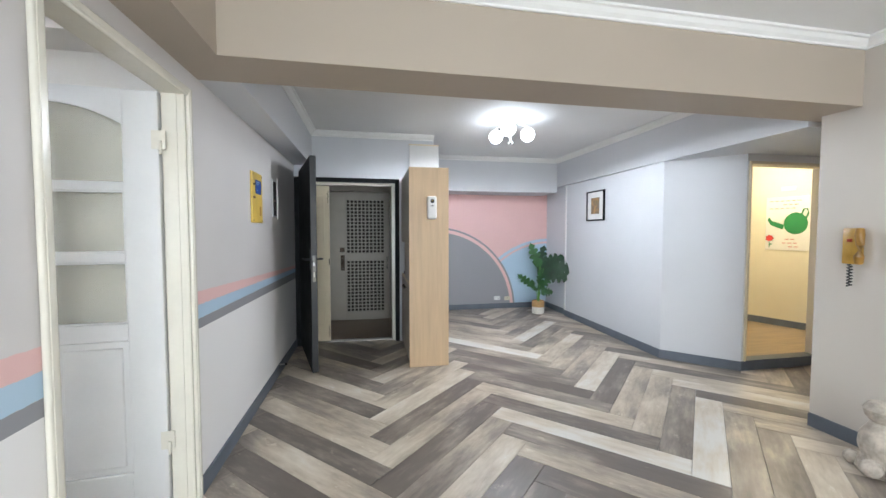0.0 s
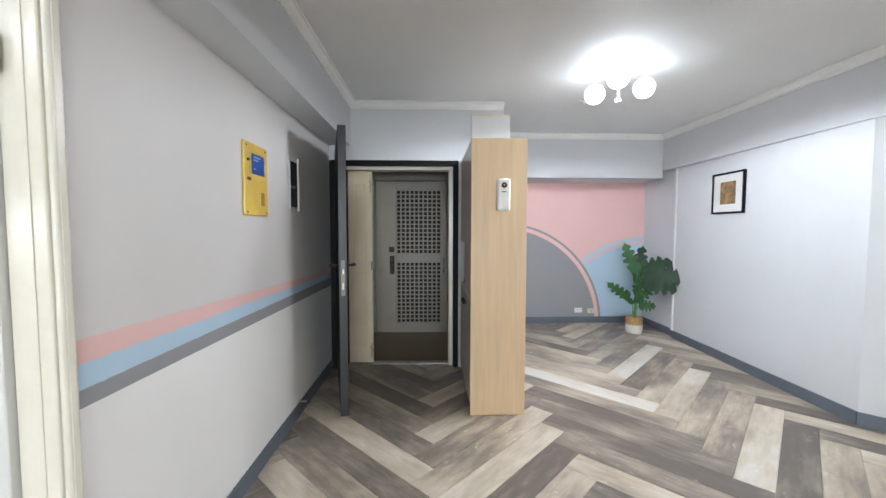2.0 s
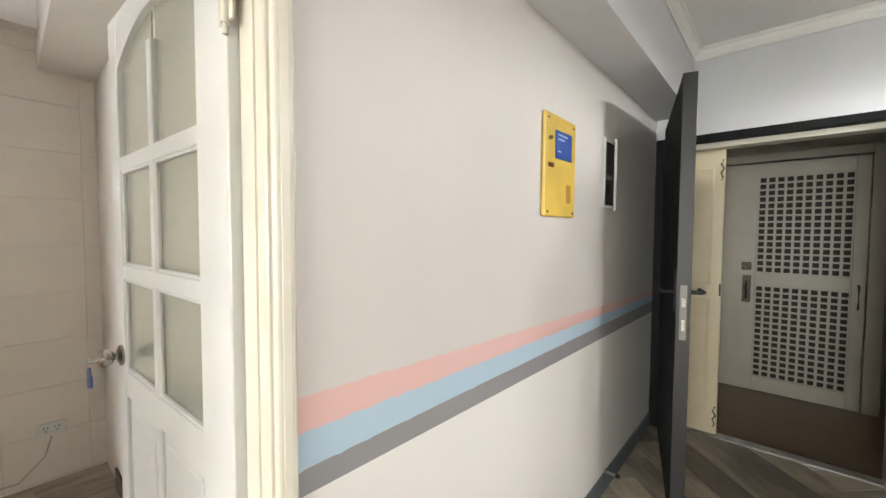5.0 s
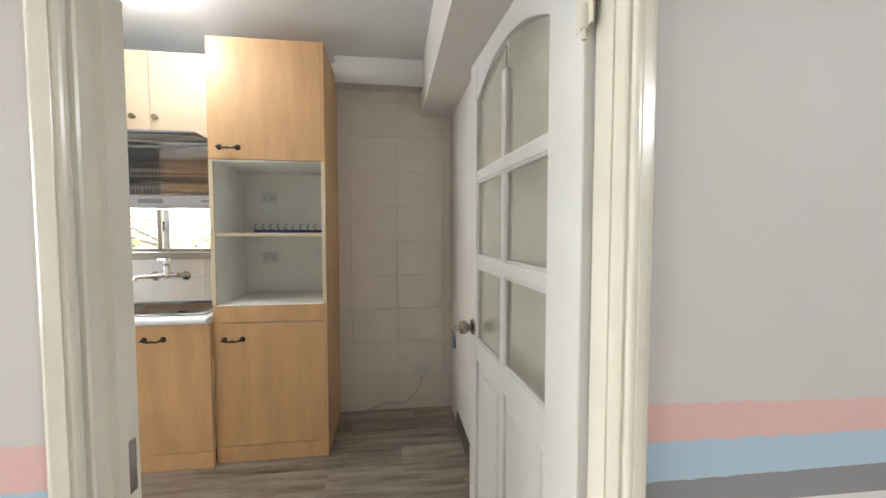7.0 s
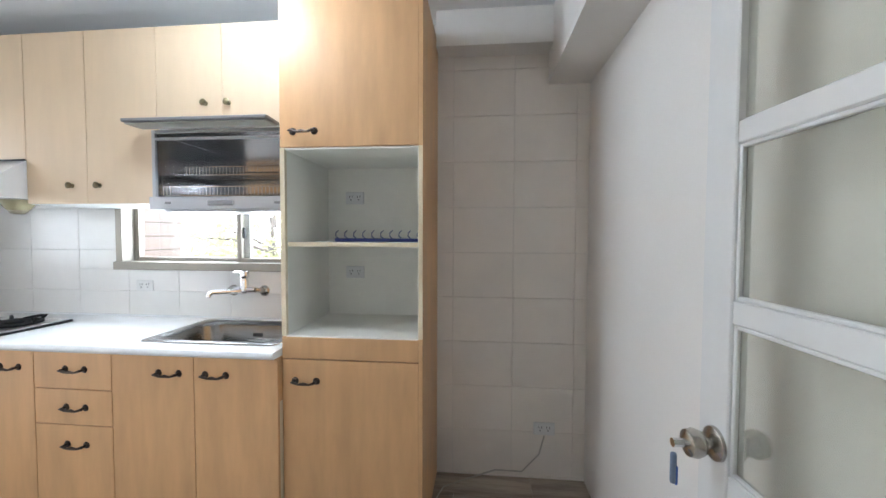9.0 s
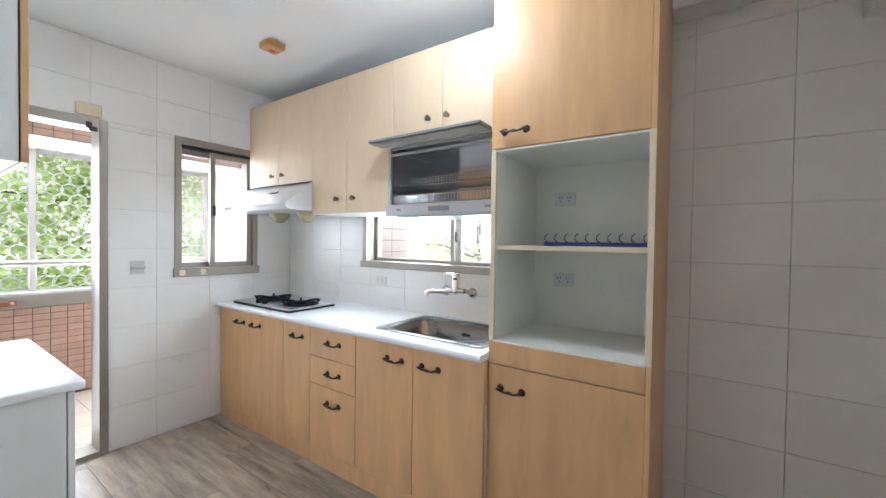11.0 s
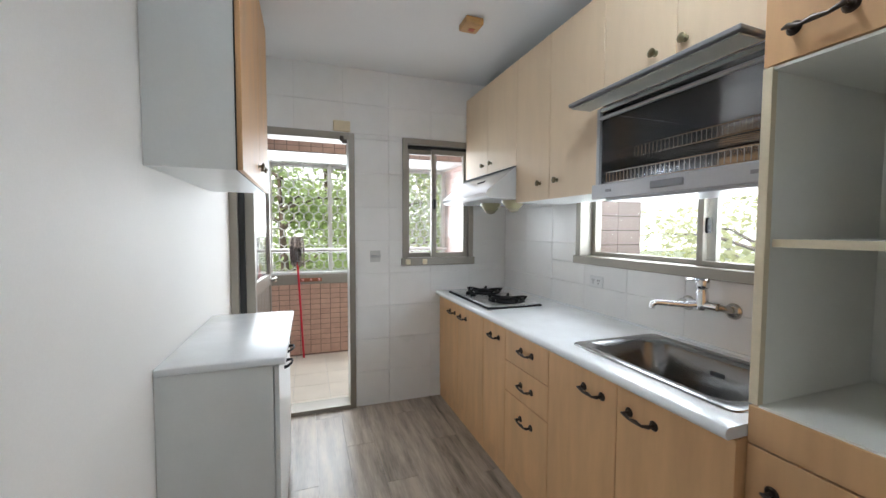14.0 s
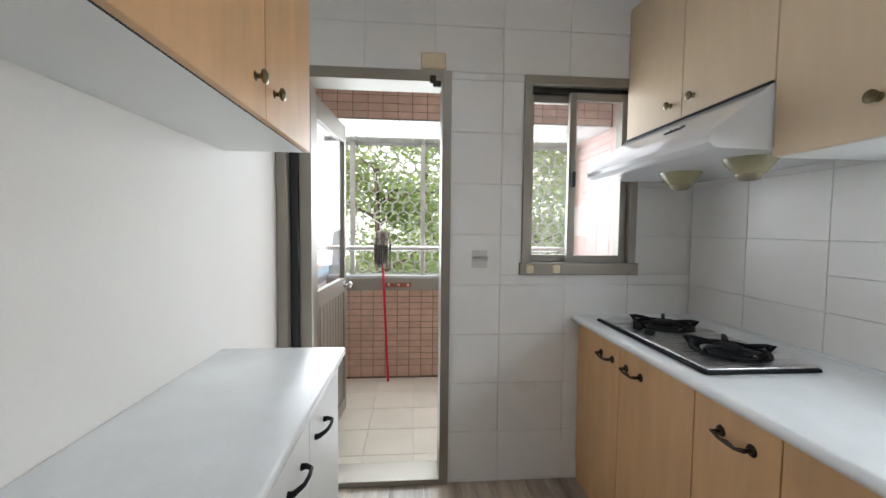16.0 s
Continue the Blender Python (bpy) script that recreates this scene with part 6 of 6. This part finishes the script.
M_bark = mat("tree_bark", (0.13, 0.1, 0.075), 0.9, var=0.3, scale=12, bump=0.5)


def leafy(name, col):
    m = mat(name, col, 0.5, var=0.3, scale=1.5, bump=0)
    b = m.node_tree.nodes["Principled BSDF"]
    b.inputs["Transmission Weight"].default_value = 0.0
    b.inputs["Subsurface Weight"].default_value = 0.0
    n, l = links(m)
    tl, mx = n.new("ShaderNodeBsdfTranslucent"), n.new("ShaderNodeMixShader")
    tl.inputs[0].default_value = (col[0] * 1.6, col[1] * 1.6, col[2], 1)
    mx.inputs[0].default_value = 0.5
    l.new(b.outputs[0], mx.inputs[1])
    l.new(tl.outputs[0], mx.inputs[2])
    l.new(mx.outputs[0], n["Material Output"].inputs[0])
    return m


TONES = [leafy("leaf_tone_green", (0.34, 0.42, 0.25)), leafy("leaf_tone_yellow", (0.44, 0.45, 0.28))]
for tx, ty, th, sp, sd in ((-0.3, -6.4, 6.5, 1.7, 1), (-2.4, -6.9, 7.0, 1.8, 2), (1.8, -7.2, 6.5, 1.8, 3), (-1.2, -9.2, 8.5, 2.4, 4), (-6.6, 0.4, 5.4, 1.8, 5), (-6.8, -2.2, 5.8, 1.9, 6), (-7.0, 2.8, 5.4, 1.7, 7), (-9.6, 0.6, 6.0, 2.4, 8), (-4.6, -8.2, 8.0, 2.2, 9)):
    tree(tx, ty, th, sp, sd, TONES[sd % 3 == 0], 60 if tx < -5 else 110)


# ---- floor pieces, wall tiles and other small repeats ----
def plank_material():
    """Distressed whitewashed and dark boards, varied board by board."""
    m = mat("distressed_plank", (0.3, 0.27, 0.23), 0.36, bump=0.12, bscale=22, stretch=(0.9, 9, 1), rnd=0.01)
    n, l = links(m)
    b = n["Principled BSDF"]
    oi = n.new("ShaderNodeObjectInfo")
    tc, off, mp = n.new("ShaderNodeTexCoord"), n.new("ShaderNodeVectorMath"), n.new("ShaderNodeMapping")
    mu = op(n, l, "MULTIPLY", oi.outputs["Random"], 91.0)
    l.new(tc.outputs["Object"], off.inputs[0])
    l.new(mu, off.inputs[1])
    mp.inputs["Scale"].default_value = (1, 5, 1)
    l.new(off.outputs[0], mp.inputs[0])
    streak, patch = n.new("ShaderNodeTexNoise"), n.new("ShaderNodeTexNoise")
    streak.inputs["Scale"].default_value, streak.inputs["Detail"].default_value, streak.inputs["Roughness"].default_value = 5, 8, 0.65
    patch.inputs["Scale"].default_value, patch.inputs["Detail"].default_value = 1.7, 7
    l.new(mp.outputs[0], streak.inputs[0])
    mp2 = n.new("ShaderNodeMapping")
    mp2.inputs["Scale"].default_value = (1, 2.2, 1)
    l.new(off.outputs[0], mp2.inputs[0])
    l.new(mp2.outputs[0], patch.inputs[0])
    own = n.new("ShaderNodeSeparateColor")
    l.new(oi.outputs["Color"], own.inputs[0])
    v = op(n, l, "ADD", op(n, l, "MULTIPLY", own.outputs[0], 0.78), 0.07)
    v = op(n, l, "ADD", v, op(n, l, "MULTIPLY", op(n, l, "SUBTRACT", streak.outputs[0], 0.5), 0.45))
    v = op(n, l, "ADD", v, op(n, l, "MULTIPLY", op(n, l, "SUBTRACT", patch.outputs[0], 0.5), 0.95))
    # pale scuffs with ragged edges
    scuff = n.new("ShaderNodeTexNoise")
    scuff.inputs["Scale"].default_value, scuff.inputs["Detail"].default_value, scuff.inputs["Roughness"].default_value = 6.0, 9, 0.72
    l.new(mp2.outputs[0], scuff.inputs[0])
    mark = op(n, l, "MULTIPLY", op(n, l, "MAXIMUM", op(n, l, "SUBTRACT", scuff.outputs[0], 0.6), 0.0), 2.2)
    v = op(n, l, "ADD", v, mark)
    rp = n.new("ShaderNodeValToRGB")
    e = rp.color_ramp.elements
    e[0].position, e[0].color = 0.0, (0.13, 0.108, 0.09, 1)
    e[1].position, e[1].color = 0.82, (0.7, 0.675, 0.625, 1)
    for p, c in ((0.2, (0.16, 0.135, 0.115, 1)), (0.34, (0.27, 0.23, 0.19, 1)), (0.5, (0.47, 0.4, 0.31, 1)), (0.66, (0.62, 0.55, 0.45, 1))):
        k = rp.color_ramp.elements.new(p)
        k.color = c
    l.new(v, rp.inputs[0])
    l.new(rp.outputs[0], b.inputs["Base Color"])
    return m


M_plank = plank_material()


def clip(poly, axis, value, keep_less):
    out = []
    for a, b in zip(poly, poly[1:] + poly[:1]):
        ia, ib = ((a[axis] <= value) == keep_less), ((b[axis] <= value) == keep_less)
        if ia:
            out.append(a)
        if ia != ib:
            t = (value - a[axis]) / (b[axis] - a[axis])
            out.append((a[0] + t * (b[0] - a[0]), a[1] + t * (b[1] - a[1])))
    return out


def plank_mesh(outline):
    """A board with a small chamfer at its upper edges."""
    cx, cy = sum(p[0] for p in outline) / len(outline), sum(p[1] for p in outline) / len(outline)
    bm = bmesh.new()
    inset = [(p[0] - math.copysign(min(0.0022, abs(p[0] - cx)), p[0] - cx), p[1] - math.copysign(min(0.0022, abs(p[1] - cy)), p[1] - cy)) for p in outline]
    rings = [[bm.verts.new((*p, z)) for p in o] for o, z in ((outline, -0.006), (outline, -0.0016), (inset, 0.0))]
    for a, b in zip(rings, rings[1:]):
        for i in range(len(a)):
            j = (i + 1) % len(a)
            bm.faces.new((a[i], a[j], b[j], b[i]))
    bm.faces.new(rings[2])
    me = bpy.data.meshes.new("plank")
    bm.to_mesh(me)
    bm.free()
    me.materials.append(M_plank)
    return me


# board tones, 0 dark to 9 whitewashed, from the given board of a row onwards
TONE_ROWS = {(-1, True): (-3, "52526426342424"), (0, False): (-3, "364252663636"), (0, True): (-4, "252825322259"), (1, False): (-2, "483552754753834"), (1, True): (-3, "452862525336")}


def herringbone(parent, ox, oy, ln, w):
    rnd = random.Random(12)
    g = 0.0007
    full = [(-ln / 2 + g, -w / 2 + g), (ln / 2 - g, -w / 2 + g), (ln / 2 - g, w / 2 - g), (-ln / 2 + g, w / 2 - g)]
    shared = plank_mesh(full)
    c = math.sqrt(0.5)
    for k in range(-4, 5):
        for i in range(-45, 45):
            for upright in (False, True):
                u0, v0 = i * w + k * ln, i * w - k * ln
                if upright:
                    u, v, turn = u0 + ln + w / 2, v0 + w - ln / 2, 135
                else:
                    u, v, turn = u0 + ln / 2, v0 + w / 2, 45
                x, y = ox + c * (u - v), oy + c * (u + v)
                if not (-0.9 < x < 6.3 and -3.6 < y < 7.2) or (x > 4.6 and not 2.0 < y < 3.6):
                    continue
                a = radians(turn)
                poly = [(x + math.cos(a) * p[0] - math.sin(a) * p[1], y + math.sin(a) * p[0] + math.cos(a) * p[1]) for p in full]
                for axis, value, less, when in ((0, -0.01, False, True), (1, 6.66, True, True), (1, -3.3, False, True), (1, 4.97, True, x < 1.65 and y > 3.9),
                                                (0, 1.62, False, x >= 1.65 and y > 4.9), (0, 4.19, True, y < 1.75 or y > 3.7), (1, 3.2, True, x > 4.3), (0, 6.2, True, True)):
                    if when and poly:
                        poly = clip(poly, axis, value, less)
                if len(poly) < 3:
                    continue
                back = [(math.cos(a) * (p[0] - x) + math.sin(a) * (p[1] - y), -math.sin(a) * (p[0] - x) + math.cos(a) * (p[1] - y)) for p in poly]
                whole = len(back) == 4 and all(abs(p[0] - q[0]) + abs(p[1] - q[1]) < 1e-4 for p, q in zip(back, full))
                ob = piece("plank", shared if whole else plank_mesh(back), (x, y, 0), parent)
                ob.rotation_euler = (0, 0, a)
                first, tones = TONE_ROWS.get((k, upright), (0, ""))
                spare = rnd.choice((2, 3, 3, 5, 5, 6, 8))
                level = (int(tones[i - first]) if 0 <= i - first < len(tones) else spare) / 10
                ob.color = (level, level, level, 1)


herringbone(bpy.data.objects["floor"], 1.007, 1.945, 1.28, 0.183)


def kitchen_planks(parent):
    """Boards that run along the kitchen."""
    w, ln = 0.18, 1.2
    rnd = random.Random(8)
    x, i = KX0 - 0.01, 0
    while x < X_K + 0.16:
        w2 = min(w, X_K + 0.165 - x)
        y = -1.75 - (i * 0.43) % ln
        while y < KY1:
            a, b = max(y, -1.75), min(y + ln, KY1 + 0.02)
            if b - a > 0.02:
                me = box_mesh("plank", w2 - 0.0015, b - a - 0.0015, 0.006, M_kfloor)
                piece("plank", me, (x + w2 / 2, (a + b) / 2, -0.003), parent)
            y += ln
        x += w
        i += 1


kitchen_planks(bpy.data.objects["kitchen_floor"])


def cut_rects(rect, holes):
    """What is left of a rectangle (u0, u1, v0, v1) when the holes are taken out."""
    todo = [rect]
    for h0, h1, g0, g1 in holes:
        nxt = []
        for u0, u1, v0, v1 in todo:
            if u1 <= h0 or u0 >= h1 or v1 <= g0 or v0 >= g1:
                nxt.append((u0, u1, v0, v1))
                continue
            if v0 < g0:
                nxt.append((u0, u1, v0, g0))
            if v1 > g1:
                nxt.append((u0, u1, g1, v1))
            a, b = max(v0, g0), min(v1, g1)
            if u0 < h0:
                nxt.append((u0, h0, a, b))
            if u1 > h1:
                nxt.append((h1, u1, a, b))
        todo = nxt
    return [r for r in todo if r[1] - r[0] > 0.012 and r[3] - r[2] > 0.012]


def tile_field(parent, axis, plane, thick, us, vs, holes, material, gap=0.0008, name="tile", bevel=0.0015):
    """Tiles on a wall or floor, cut round its openings. axis: the normal; plane: the tiles' face; thick: signed depth behind it."""
    cache = {}
    for u0, u1 in zip(us, us[1:]):
        for v0, v1 in zip(vs, vs[1:]):
            for a, b, c, d in cut_rects((u0, u1, v0, v1), holes):
                key = (round(b - a, 4), round(d - c, 4))
                su, sv = b - a - 2 * gap, d - c - 2 * gap
                if key not in cache:
                    dims = {"x": (abs(thick), su, sv), "y": (su, abs(thick), sv), "z": (su, sv, abs(thick))}[axis]
                    cache[key] = box_mesh(name, *dims, material, bevel)
                mid, w = ((a + b) / 2, (c + d) / 2), plane + thick / 2
                at = {"x": (w, *mid), "y": (mid[0], w, mid[1]), "z": (*mid, w)}[axis]
                piece(name, cache[key], at, parent)


def steps(a, b, first, pitch):
    out = [a]
    v = first
    while v <= a + 0.01:
        v += pitch
    while v < b - 0.01:
        out.append(v)
        v += pitch
    return out + [b]


ROWS = steps(0.0, KH, 0.016, 0.2598)
tile_field(bpy.data.objects["kitchen_wall_south"], "y", KY0, -0.01, steps(KX0, X_K, -2.335, 0.347), ROWS, [W1, (BD[0], BD[1], -1, BD[3])], M_tile)
# same wall tile past the tall cabinet, the alcove's warm light in its colour
M_alcove_tile = mat("warm_lit_glazed_tile", (0.78, 0.73, 0.67), 0.35, var=0.03, scale=3, bump=0.04, bscale=9, rnd=0.05)
WEST = steps(KY0, KY1, -1.705, 0.345)
tile_field(bpy.data.objects["kitchen_wall_west"], "x", KX0, -0.01, WEST[:9], ROWS, [W2], M_tile)
tile_field(bpy.data.objects["kitchen_wall_west"], "x", KX0, -0.01, WEST[8:], ROWS, [W2], M_alcove_tile)
tile_field(bpy.data.objects["balcony_parapet"], "y", YB, -0.006, steps(-1.35, 0.0, -1.35, 0.1075), steps(0.0, 0.79, 0.1, 0.0575), [], M_pink, 0.0035, "brick_tile", 0.0)
tile_field(bpy.data.objects["balcony_beam"], "y", -2.594, -0.006, steps(-2.34, 0.09, -2.34, 0.1075), steps(2.137, 2.42, 2.19, 0.0575), [], M_pink, 0.003, "brick_tile", 0.0)
tile_field(bpy.data.objects["balcony_floor"], "z", -0.012, -0.01, steps(-2.35, 0.09, -2.35, 0.3), steps(YB, -1.862, YB, 0.3), [], M_btile, 0.0015, "floor_tile")
M_pier = mat("pale_pink_pier_tile", (0.68, 0.47, 0.42), 0.4, var=0.08, scale=8, rnd=0.15)
tile_field(bpy.data.objects["outer_pier"], "y", PIER_Y + 0.008, -0.0075, steps(-2.92, -2.508, -2.92, 0.206), steps(0.8, 2.0, 0.8, 0.1), [], M_pier, 0.003, "pier_tile", 0.0)
tile_field(bpy.data.objects["balcony_side_wall"], "x", -2.343, -0.0065, steps(-3.19, -1.87, -3.19, 0.2), steps(0.93, 2.12, 0.93, 0.0575), [], M_pier, 0.0025, "wall_tile", 0.0)
